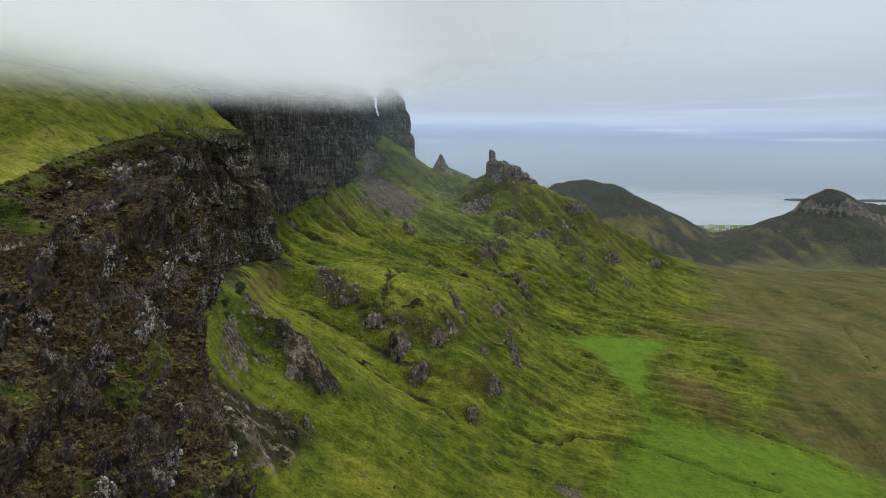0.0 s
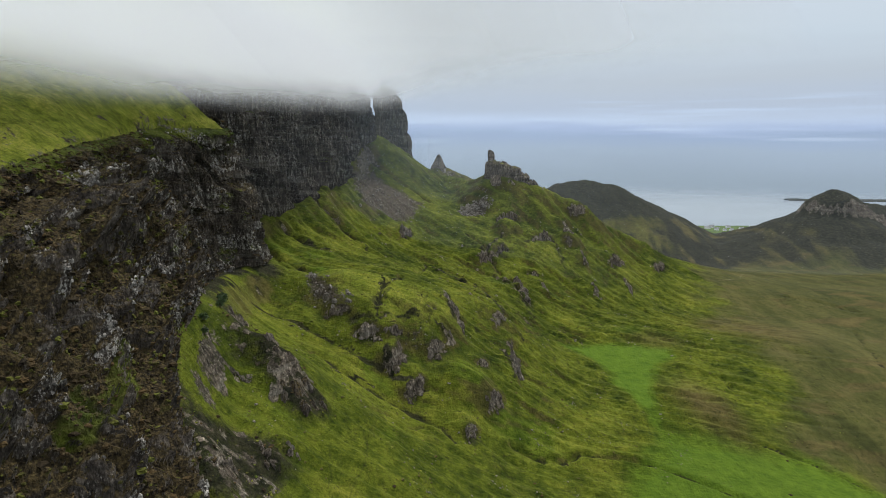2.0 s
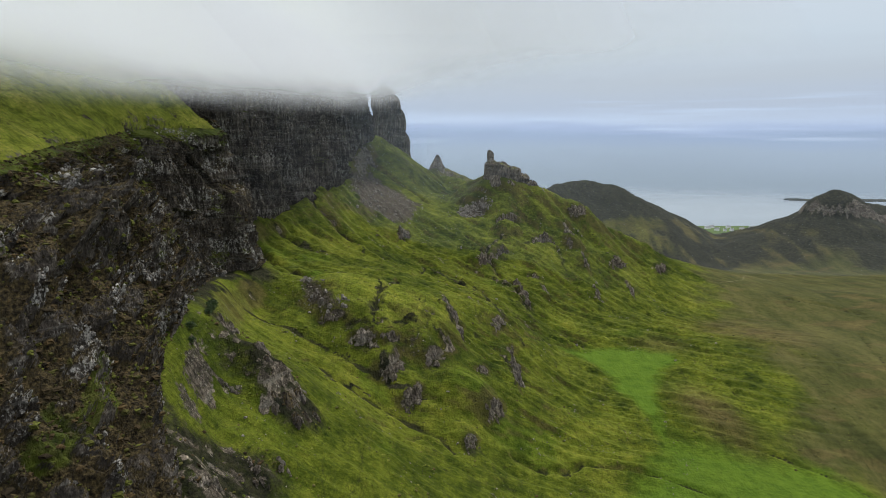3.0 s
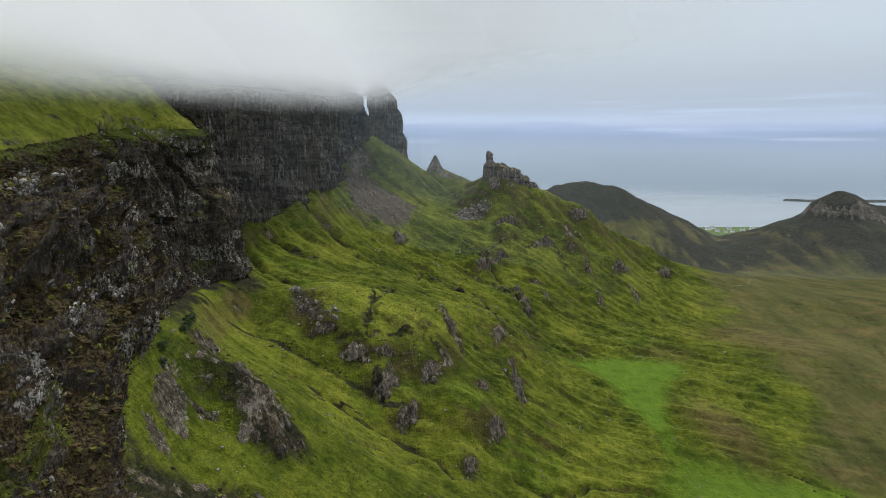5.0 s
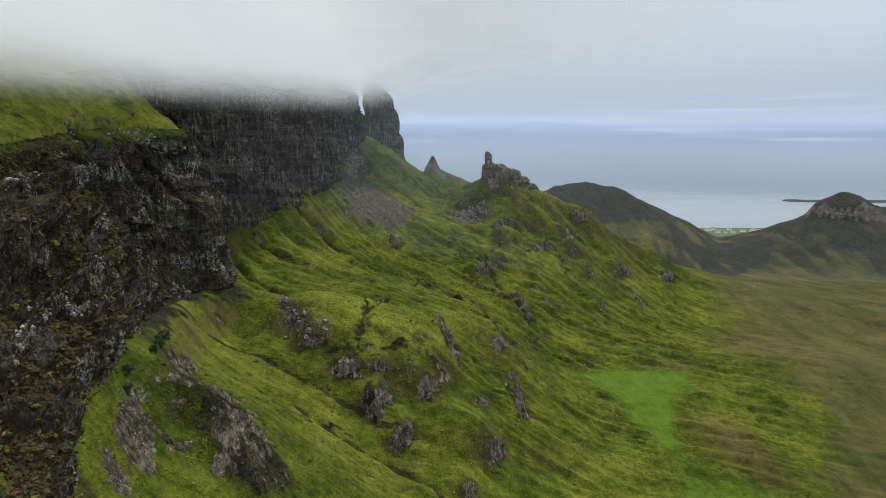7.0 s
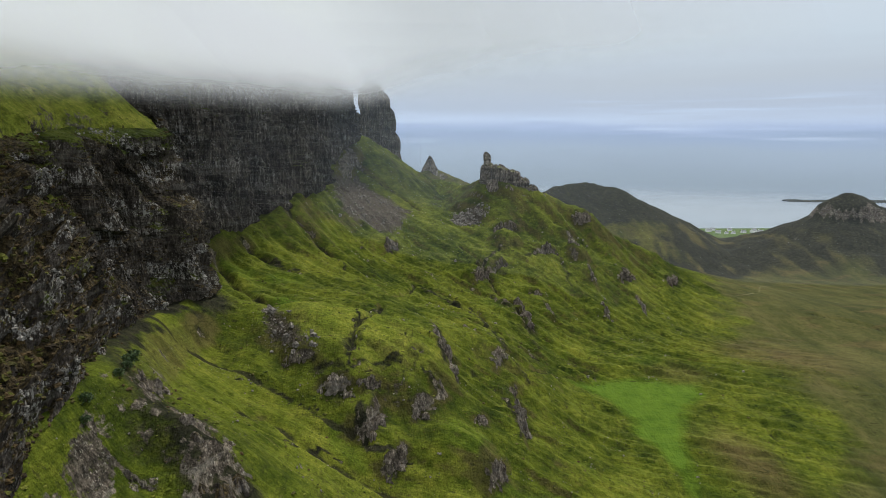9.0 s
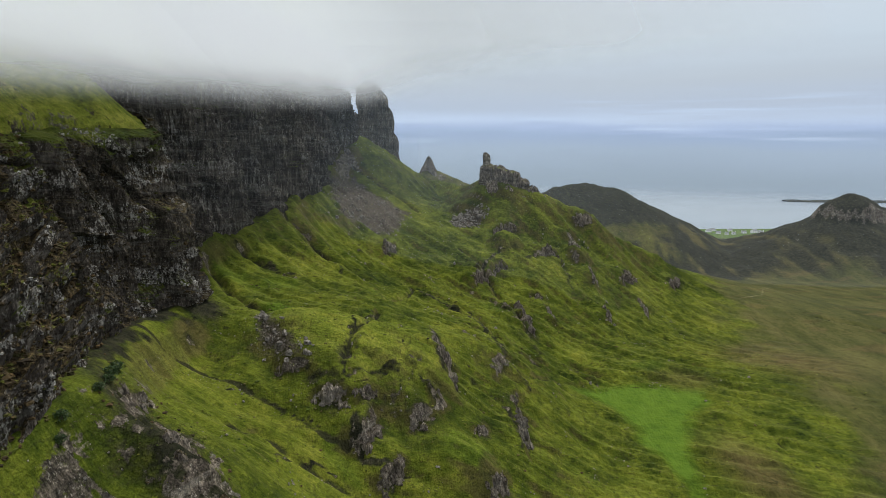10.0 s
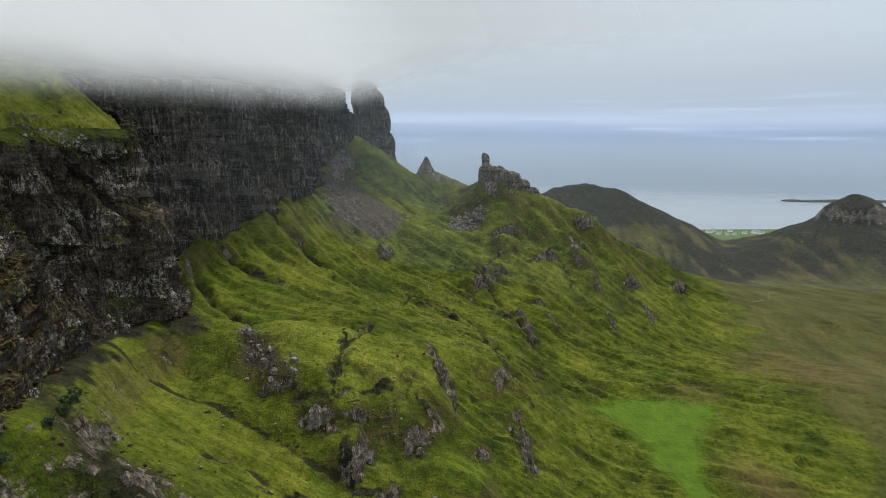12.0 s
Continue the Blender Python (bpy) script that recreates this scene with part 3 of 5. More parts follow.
# strips of dark heather and broken rock on the slope: half width, strength, line
HEATH_STRIPS = (
    (3.2, 0.95, ((-28, 347), (-27, 337), (-15, 331))),
    (3.0, 0.8, ((3, 433), (9, 390))),
    (2.4, 0.8, ((-2, 374), (6, 365))),
    (1.8, 0.8, ((-9, 356), (-1, 355))),
    (2.0, 0.8, ((40, 399), (45, 373))),
    (2.0, 0.7, ((36, 463), (54, 433))),
    (2.6, 0.75, ((-14, 567), (16, 543), (34, 512), (44, 454))),
    (5.6, 0.6, ((48, 581), (71, 534))),
    (1.0, 0.9, ((-30, 437), (-36, 381), (-36, 360))),
    (1.8, 0.7, ((-49, 360), (-32, 359), (-15, 372))),
    (1.6, 0.8, ((-76, 388), (-61, 370), (-50, 364))),
    (3.3, 0.75, ((40, 627), (64, 674))),
    (3.3, 0.7, ((90, 670), (119, 695))),
    (2.3, 0.8, ((-125, 513), (-105, 506), (-84, 496))),
    (1.5, 0.8, ((-105, 577), (-83, 575), (-61, 540))),
    (0.6, 0.9, ((-81, 351), (-62, 350), (-41, 343))),
    (1.1, 0.8, ((-54, 317), (-43, 324), (-32, 324))),
    (1.3, 0.6, ((-26, 353), (-10, 366), (-4, 386))),
    (3.2, 0.6, ((124, 691), (125, 646))),
    (1.2, 0.6, ((12, 405), (38, 401))),
    (2.8, 0.55, ((70, 515), (110, 496))),
    (2.1, 0.6, ((-57, 611), (-10, 601), (26, 594))),
)
HEAP = ((-85, 408), (-70, 390), (-60, 379), (-50, 368), (-54, 365), (-66, 371), (-76, 378))
# steep little scarps with a grassy back: x, y, height, half width across, depth, turn
SCARPS = (
    (-24, 346, 11, 10, 10, 72), (-14, 333, 11, 8, 10, 45), (7, 404, 11, 23, 10, 103), (-3, 358, 9, 8, 8, 54), (4, 372, 8, 4, 7, 168),
    (45, 394, 10, 22, 9, 90), (29, 342, 8, 8, 7, 57), (15, 315, 8, 6, 7, 44), (43, 622, 12, 20, 11, 61), (61, 645, 12, 10, 11, 37),
    (110, 688, 10, 17, 9, 39), (150, 674, 11, 13, 10, 92), (74, 723, 14, 14, 13, 12), (-36, 639, 13, 15, 11, 71), (159, 763, 10, 12, 9, 19),
    (-40, 355, 10, 9, 9, 10), (-26, 358, 6, 6, 5, 38), (69, 556, 12, 24, 14, 95), (95, 590, 8, 14, 7, 98), (150, 621, 7, 12, 7, 91),
    (192, 708, 9, 22, 12, 56), (193, 656, 8, 17, 9, 83), (256, 752, 8, 24, 14, 51), (139, 719, 10, 22, 12, 86), (88, 611, 7, 9, 6, 16),
    (23, 452, 4, 8, 5, 32), (39, 435, 5, 14, 8, 70), (-60, 263, 9, 12, 8, 61), (-69, 274, 5, 9, 5, 79), (-91, 292, 5, 10, 6, 85),
    (-77, 253, 3, 6, 5, 18), (-60, 367, 4, 8, 5, -12), (-88, 491, 5, 8, 5, 159), (-3, 590, 5, 10, 5, 138), (-52, 229, 4, 4, 5, -17),
    (-66, 196, 4, 7, 5, 65), (24, 369, 4, 6, 5, 61), (-58, 218, 4, 5, 5, -39),
)


def inside(x, y, poly, soft=6.0):
    """1 inside a closed outline, 0 outside, soft at the edge."""
    hit = np.zeros(np.shape(x), bool)
    for (x0, y0), (x1, y1) in zip(poly, poly[1:] + poly[:1]):
        if y0 != y1:
            hit ^= ((y0 > y) != (y1 > y)) & (x < (x1 - x0) * (y - y0) / (y1 - y0) + x0)
    d = line_distance(x, y, poly + poly[:1])
    return sstep(-soft, soft, np.where(hit, d, -d) + 0.5 * soft * fbm(x / 14, y / 14, 3, 77))


def flow(x, y):
    """Coordinates along and across the fall of the slope."""
    k = np.interp(y, [250, 330, 520, 760, 900], [0.05, 0.12, 0.55, 0.75, 0.75])
    return x - k * y * 0.5, y + x * k


def scarps(x, y):
    lift, bare, halo = np.zeros(np.shape(x)), np.zeros(np.shape(x)), np.zeros(np.shape(x))
    for i, (cx, cy, h, w, d, turn) in enumerate(SCARPS):
        m = np.abs(x - cx) + np.abs(y - cy) < 6 * (w + d)
        c, s = math.cos(radians(turn)), math.sin(radians(turn))
        xx, yy = x[m], y[m]
        wob = 5.0 * fbm(xx / 13, yy / 13, 3, 500 + i)
        a, b = (xx - cx) * c + (yy - cy) * s + wob * 0.7, (yy - cy) * c - (xx - cx) * s + wob
        f = np.where(b < 0, sstep(-0.32 * d, 0, b), np.exp(-((b / (1.5 * d)) ** 2))) * np.exp(-np.abs(a / w) ** 2.6)
        lift[m] += 0.6 * h * f
        bare[m] = np.maximum(bare[m], np.exp(-(((b + 0.13 * d) / (0.26 * d)) ** 2)) * np.exp(-np.abs(a / w) ** 3))
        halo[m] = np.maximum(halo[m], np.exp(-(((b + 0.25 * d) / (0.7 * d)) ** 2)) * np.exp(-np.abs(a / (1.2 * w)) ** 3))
    return lift, bare, halo


def burns(x, y):
    cut, wet_and_shade = np.zeros(np.shape(x)), np.zeros(np.shape(x))
    for i, (depth, width, pts) in enumerate(BURNS):
        p = np.array(pts, float)
        m = (x > p[:, 0].min() - 30) & (x < p[:, 0].max() + 30) & (y > p[:, 1].min() - 30) & (y < p[:, 1].max() + 30)
        xx, yy = x[m], y[m]
        wob = 1.1 * fbm(xx / 8, yy / 8, 2, 600 + i) + 2.0 * fbm(xx / 30, yy / 30, 2, 640 + i)
        d = line_distance(xx + wob, yy - wob, pts)
        cut[m] += min(0.5 * depth, 2.2) * np.exp(-((d / 1.6) ** 2)) + depth * (np.exp(-((d / width) ** 2)) - 0.35 * np.exp(-(((d - 2.4 * width) / (1.6 * width)) ** 2)))
        # dark line down the bed: damp, plus painted shade of the gully
        wet_and_shade[m] = np.maximum(wet_and_shade[m], np.exp(-((d / min(0.7 * width, 1.7)) ** 2)) * (0.62 + 0.9 * fbm(xx / 9, yy / 9, 3, 660 + i)))
    return cut, wet_and_shade


def hill_profile(x, y):
    """A capped hill: a gentle crown, a rock band and a long skirt."""
    best, top = np.full(np.shape(x), 1e9), np.zeros(np.shape(x))
    for (x0, y0, z0), (x1, y1, z1) in zip(HILL_EAST, HILL_EAST[1:]):
        dx, dy = x1 - x0, y1 - y0
        t = np.clip(((x - x0) * dx + (y - y0) * dy) / (dx * dx + dy * dy), 0, 1)
        d = np.hypot(x - x0 - t * dx, y - y0 - t * dy)
        top = np.where(d < best, z0 + t * (z1 - z0), top)
        best = np.minimum(best, d)
    d = best + 9 * fbm(x / 40, y / 40, 3, 131)
    return top - np.interp(d, [0, 10, 30, 42, 52, 120, 200, 300, 700], [0, 2, 15, 24, 44, 77, 106, 130, 260])


def land(x, y, detail=True):
    """Height of the ground."""
    zn = np.einsum("ni,ij,nj->n", weights(ALONG_NEAR, y), np.array(RELIEF_NEAR, float), weights(ACROSS_NEAR, x))
    zf = np.einsum("ni,ij,nj->n", weights(ALONG_FAR, y), np.array(RELIEF_FAR, float), weights(ACROSS_FAR, x))
    z = zn + (zf - zn) * sstep(465, 525, y)
    # beyond the moor the land falls to a shelf above the sea
    z = z + np.interp(y, [900, 1100, 1500, 1900, 2060, 2100, 2140], [0, 0, -38, -64, -66, -78, -150])
    z = smax(z, crest(x, y, SPUR, 1.0, 1.0), 8)
    z = smax(z, flank(x, y, APRON, 0.95, 0.78), 5)
    z = smax(z, crest(x, y, PEAK_FLANK, 0.7, 0.7), 5)
    z = smax(z, crest(x, y, HILL_NORTH, 0.62, 0.50) + 4 * fbm(x / 40, y / 40, 4, 121), 9)
    z = smax(z, hill_profile(x, y) + 3 * fbm(x / 25, y / 25, 3, 141), 8)
    near = sstep(2000, 700, y)
    flat = np.maximum(inside(x, y, FIELD, 9), inside(x, y, MEADOW, 12))
    rough = sstep(330, 120, x - 0.25 * (y - 400)) * near * (1 - 0.93 * flat)
    rough = rough * (1 - 0.75 * bump(x, y, -62, 800, 62, 95, 25, 4))
    # hummocks and ribs that run down the slope, steeper on their southern side
    u, v = flow(x, y)
    w = v / 21 + 0.55 * fbm(u / 60, v / 60, 3, 22)
    f = w - np.floor(w)
    saw = np.where(f < 0.36, sstep(0, 0.36, f), (1 - sstep(0.36, 1.0, f)))
    gain = sstep(-0.25, 0.45, fbm(u / 55, v / 30, 3, 25)) * np.interp(y, [230, 300, 420, 520], [0.2, 0.3, 0.8, 1.0])
    calm = np.interp(y, [330, 470], [0.62, 1.0])
    z = z + rough * calm * (2.5 * fbm(x / 75, y / 75, 3, 11) + 3.8 * (saw - 0.5) * gain + 2.0 * ridged(u / 60, v / 12, 3, 21) - 1.0)
    z = z + rough * calm * 1.3 * fbm(x / 10, y / 10, 3, 31) + rough * 0.7 * ridged((u + 0.3 * v) / 26, v / 5.2 + 0.4 * fbm(x / 20, y / 20, 2, 36), 2, 35) * sstep(-0.15, 0.3, fbm(x / 40, y / 40, 2, 37)) + (0.12 + 0.12 * rough) * fbm(x / 2.6, y / 2.6, 2, 41) * near
    z = z + (1 - rough) * sstep(2060, 1900, y) * (1.6 * fbm(x / 90, y / 90, 5, 51) * (1 - 0.8 * flat) + 5 * fbm(x / 300, y / 300, 2, 55) * sstep(1000, 1300, y))
    # the grassy knoll, the green hollow behind it and the boulder hollow at its flank
    z = z + 10 * bump(x, y, -34, 386, 42, 25, -6, 6) - 5 * bump(x, y, -68, 372, 7, 13, 20) + 6 * bump(x, y, 14, 344, 15, 11, 20, 3)
    z = z + 13 * bump(x, y, 72, 690, 15, 12, 0, 3) + 13 * bump(x, y, 143, 699, 12, 11, 0, 3)
    z = z + 11 * np.exp(-((line_distance(x, y, RIB_CREST) / 8.5) ** 2))
    z = z + (4.5 + 3.0 * blocks(x / 6.0, y / 6.0, 151) * 0.35) * bump(x, y, -57, 261, 12, 12, 0, 5)
    if detail:
        z = z + scarps(x, y)[0] - burns(x, y)[0]
    # the escarpment: ground meets its foot, and lies behind the rock up to the high pasture
    near_part = y < BREAK
    xf, zf, xr, zr = (np.where(near_part, along(FOOT, k, y), along(WALL_FOOT[2:], k, y)) if a else
                      np.where(near_part, along(RIM, k, y), along(WALL_RIM[2:], k, y)) for a, k in ((1, 0), (1, 2), (0, 0), (0, 2)))
    z = z + (zf - 1.5 - z) * sstep(22, 0, x - xf) * sstep(880, 840, y)
    back = np.where(near_part, 5.0, np.interp(y, [470, 490, 720, 760], [14.0, 34.0, 34.0, 14.0]))
    t = (xf - back - x) / np.maximum(xf - back - (xr - np.where(near_part, 2, 10)), 1)
    face = zf - 3 + (zr - zf + 2.5) * np.clip(t, 0, 1) - 7 * np.sin(np.pi * np.clip(t, 0, 1))
    brow = np.where(near_part, np.interp(y, [200, 262, 330, 362, 404, 437], [-139, -140, -146, -143, -128, -152]), xr)
    rise = np.maximum(brow - 2 - x, 0)
    rib = y + 0.55 * x
    top = 0.5 * rise + sstep(200, 330, y) * np.minimum(0.5 * rise, 10) + (1.6 * fbm(x / 35, y / 35, 3, 61) + 7.0 * (np.abs(pnoise(rib / 30, x / 130, 67)) - 0.25) + 0.7 * fbm(x / 6, y / 6, 3, 63)) * sstep(0, 14, rise)
    top = np.where(near_part, top, np.minimum(top, 3))
    cap = np.interp(y, [300, 380, 436, 480, 583, 660], [420, 400, 372, 384, 400, 400])
    high = np.minimum(face + top, cap)
    high = np.where(near_part, -smax(-high, -np.interp(y, [250, 420], [388, 392]) - 5 * fbm(x / 40, y / 40, 2, 69), 14.0), high)
    return np.where((x < xf - back) & (y < 850), high, z)

# ---- large structure ----
def sheet(name, xyz, ny, nx, material, attrs=None, smooth=True, loop=False):
    """A quad sheet of ny rows by nx columns."""
    me = bpy.data.meshes.new(name)
    idx = np.arange(ny * nx).reshape(ny, nx)
    if loop:
        idx = np.concatenate([idx, idx[:, :1]], 1)
    q = np.stack([idx[:-1, :-1], idx[:-1, 1:], idx[1:, 1:], idx[1:, :-1]], -1).reshape(-1, 4)
    me.vertices.add(len(xyz))
    me.vertices.foreach_set("co", np.ascontiguousarray(xyz, np.float32).ravel())
    me.loops.add(q.size)
    me.loops.foreach_set("vertex_index", q.ravel().astype(np.int32))
    me.polygons.add(len(q))
    me.polygons.foreach_set("loop_start", np.arange(0, q.size, 4, dtype=np.int32))
    me.polygons.foreach_set("loop_total", np.full(len(q), 4, np.int32))
    me.polygons.foreach_set("use_smooth", np.full(len(q), smooth))
    me.update(calc_edges=True)
    for key, value in (attrs or {}).items():
        a = me.color_attributes.new(key, "FLOAT_COLOR", "POINT")
        a.data.foreach_set("color", np.concatenate([value, np.ones((len(value), 1))], 1).astype(np.float32).ravel())
    me.materials.append(material)
    return new(name, me)


def steps(*spans):
    """Coordinates from spans of (start, end, step)."""
    return np.unique(np.concatenate([np.arange(a, b, s) for a, b, s in spans] + [[spans[-1][1]]]))


def build_ground():
    gx = steps((-1500, -400, 60), (-400, -220, 8), (-220, -150, 2.5), (-150, 130, 1.25), (130, 260, 1.8), (260, 520, 3.5), (520, 1100, 7), (1100, 2600, 40))
    gy = steps((-600, 60, 40), (60, 150, 5), (150, 420, 1.25), (420, 640, 1.9), (640, 960, 2.6), (960, 1600, 7), (1600, 2180, 12))
    X, Y = np.meshgrid(gx, gy)
    x, y = X.ravel(), Y.ravel()
    z = land(x, y)
    cover, cover2, cover3 = land_cover(x, y, z, X.shape, gx, gy)
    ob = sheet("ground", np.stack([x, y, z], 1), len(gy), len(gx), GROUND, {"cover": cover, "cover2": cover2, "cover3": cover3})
    return tagged(ob, "green grassy hillside and brown moor with bare rock", "hillside", kind="structure")


def land_cover(x, y, z, shape, gx, gy):
    Z = z.reshape(shape)
    dzy, dzx = np.gradient(Z, gy, gx)
    slope = np.hypot(dzx, dzy).ravel()
    patch = fbm(x / 26, y / 26, 3, 71)
    field, meadow = inside(x, y, FIELD, 9), 0.85 * inside(x, y, MEADOW, 16)
    green = np.maximum(field, meadow)
    rough = sstep(330, 120, x - 0.25 * (y - 400)) * (1 - green)
    (_, bare, halo), wet_and_shade = scarps(x, y), burns(x, y)[1]
    rock = np.maximum(sstep(1.35, 1.9, slope + 0.7 * patch) * 0.85, bare * (0.85 + 0.7 * patch)) + 0.22 * sstep(0.2, 0.5, patch) * rough * sstep(400, 700, y)
    rock = np.maximum(rock, 0.75 * sstep(120, 128, z) * sstep(0.7, 1.1, slope + 0.6 * patch) * sstep(1000, 1050, y))
    rock = np.maximum(rock, (0.36 + 1.3 * fbm(x / 6, y / 6, 3, 73)) * inside(x, y, RIB, 6))
    rock = np.maximum(rock, (0.42 + 1.1 * fbm(x / 5, y / 5, 3, 74)) * np.maximum(bump(x, y, -57, 261, 13, 13, 0, 5), inside(x, y, FAN, 5)))
    edge = x - np.where(y < BREAK, along(RIM, 0, y), along(WALL_RIM[2:], 0, y))
    pasture = (edge < 2) & (y < 850)
    rock = np.where(pasture, 0.62 * sstep(-8, 0, edge + 9 * fbm(x / 9, y / 9, 3, 72)) + 0.6 * sstep(0.35, 0.5, patch), rock)
    side = sstep(140, 330, x - 0.22 * (y - 420))
    moor = sstep(0.1, 0.9, side + 0.4 * fbm(x / 60, y / 60, 3, 81))
    moor = moor * (1 - 0.4 * sstep(1600, 1900, y))
    lush = sstep(0.15, 0.5, fbm(x / 45, y / 45, 3, 91)) * rough * 0.5 * sstep(800, 500, y)
    lush = np.maximum(lush, 0.2 * sstep(10, 70, x) * sstep(200, 150, x) * sstep(470, 380, y))
    lush = np.maximum.reduce([lush, 1.15 * green, 0.9 * sstep(1780, 1900, y), 0.35 * bump(x, y, -95, 300, 22, 34) * (x > -100), 0.8 * bump(x, y, -74, 412, 12, 30, 20)])
    lush = np.maximum(lush, 0.3 * sstep(400, 340, y) * sstep(20, -30, x) * (0.8 + 0.8 * patch))
    scree = np.maximum.reduce([inside(x, y, SCREE, 12) * 0.75, 0.8 * inside(x, y, POCKET, 7), 0.6 * inside(x, y, HEAP, 5)])
    scree = np.maximum(scree, 0.75 * bump(x, y, 60, 276, 10, 7))
    pale = 0.5 * np.exp(-((line_distance(x, y, ((382, 610), (370, 565), (345, 501), (348, 478))) / 1.3) ** 2)) + np.exp(-((line_distance(x, y, ((447, 912), (400, 840), (369, 782), (331, 757))) / 1.5) ** 2)) * 0.7
    high = sstep(150, 195, z + 30 * patch)
    heath_and_shade = sstep(900, 1110, y + 110 * fbm(x / 130, y / 130, 3, 96)) * sstep(1850, 1650, y) * (0.78 + 0.45 * high + 1.0 * fbm(x / 34, y / 120, 3, 95))
    heath_and_shade = heath_and_shade * (1 - 0.35 * sstep(212, 224, z) * sstep(600, 640, x)) * sstep(90, 190, x)
    shelf = bump(x, y, 330, 1175, 150, 36, 20) * sstep(192, 165, z)
    heath_and_shade = heath_and_shade * (1 - 0.9 * shelf)
    heath_and_shade = np.maximum(heath_and_shade, 0.32 * sstep(0.25, 0.55, fbm(x / 32, y / 32, 4, 97) + 0.1) * rough * sstep(250, 420, y))
    heath_and_shade = np.maximum.reduce([heath_and_shade, 0.6 * halo, 0.7 * inside(x, y, HEAP, 9), 0.55 * np.exp(-((line_distance(x + 7 * fbm(x / 7, y / 7, 2, 98), y, CLEFT) / 2.2) ** 2)), 0.62 * np.exp(-((line_distance(x, y, ((-99, 288), (-80, 274), (-59, 256))) / 9) ** 2)),
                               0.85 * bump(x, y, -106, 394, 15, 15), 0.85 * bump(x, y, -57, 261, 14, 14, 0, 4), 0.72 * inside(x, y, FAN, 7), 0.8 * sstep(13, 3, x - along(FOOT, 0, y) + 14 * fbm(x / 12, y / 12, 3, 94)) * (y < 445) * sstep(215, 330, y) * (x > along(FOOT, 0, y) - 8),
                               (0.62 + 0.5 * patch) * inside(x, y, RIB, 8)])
    for wide, strength, line in HEATH_STRIPS:
        k = np.exp(-((line_distance(x + 5 * fbm(x / 9, y / 9, 3, 98), y + 5 * fbm(x / 9, y / 9, 3, 99), line) / wide) ** 2))
        heath_and_shade = np.maximum(heath_and_shade, strength * k)
        rock = np.maximum(rock, (0.42 + 1.2 * fbm(x / 5, y / 5, 3, 74)) * k)
    # southern faces darker, brows paler: slope shading put into heather and turf
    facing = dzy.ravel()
    heath_and_shade = np.maximum(heath_and_shade, 0.37 * sstep(0.40, 0.95, facing + 1.5 * patch) * rough * sstep(230, 300, y) * sstep(900, 820, y))
    lit_brows = 0.28 * sstep(0.15, -0.25, facing + 1.1 * patch) * sstep(250, 330, y) * rough * (y < 850)
    brown = np.maximum.reduce([0.8 * bump(x, y, 280, 575, 60, 70), 0.85 * bump(x, y, 172, 402, 22, 42, 12), 0.6 * bump(x, y, 172, 512, 30, 22), 0.5 * shelf, 0.55 * sstep(980, 1080, y) * sstep(1850, 1650, y), 0.6 * sstep(0.05, 0.4, fbm(x / 60, y / 24, 4, 99)) * moor,
                               0.6 * sstep(0.70, 1.25, slope + 0.5 * patch) * rough * sstep(240, 330, y)])
    return np.stack([rock, lush, moor], 1), np.stack([scree, wet_and_shade, pale], 1), np.stack([heath_and_shade, np.maximum.reduce([pasture * 1.0, 0.45 * bump(x, y, -34, 390, 40, 28, 0, 4), 0.75 * lit_brows]), brown], 1)


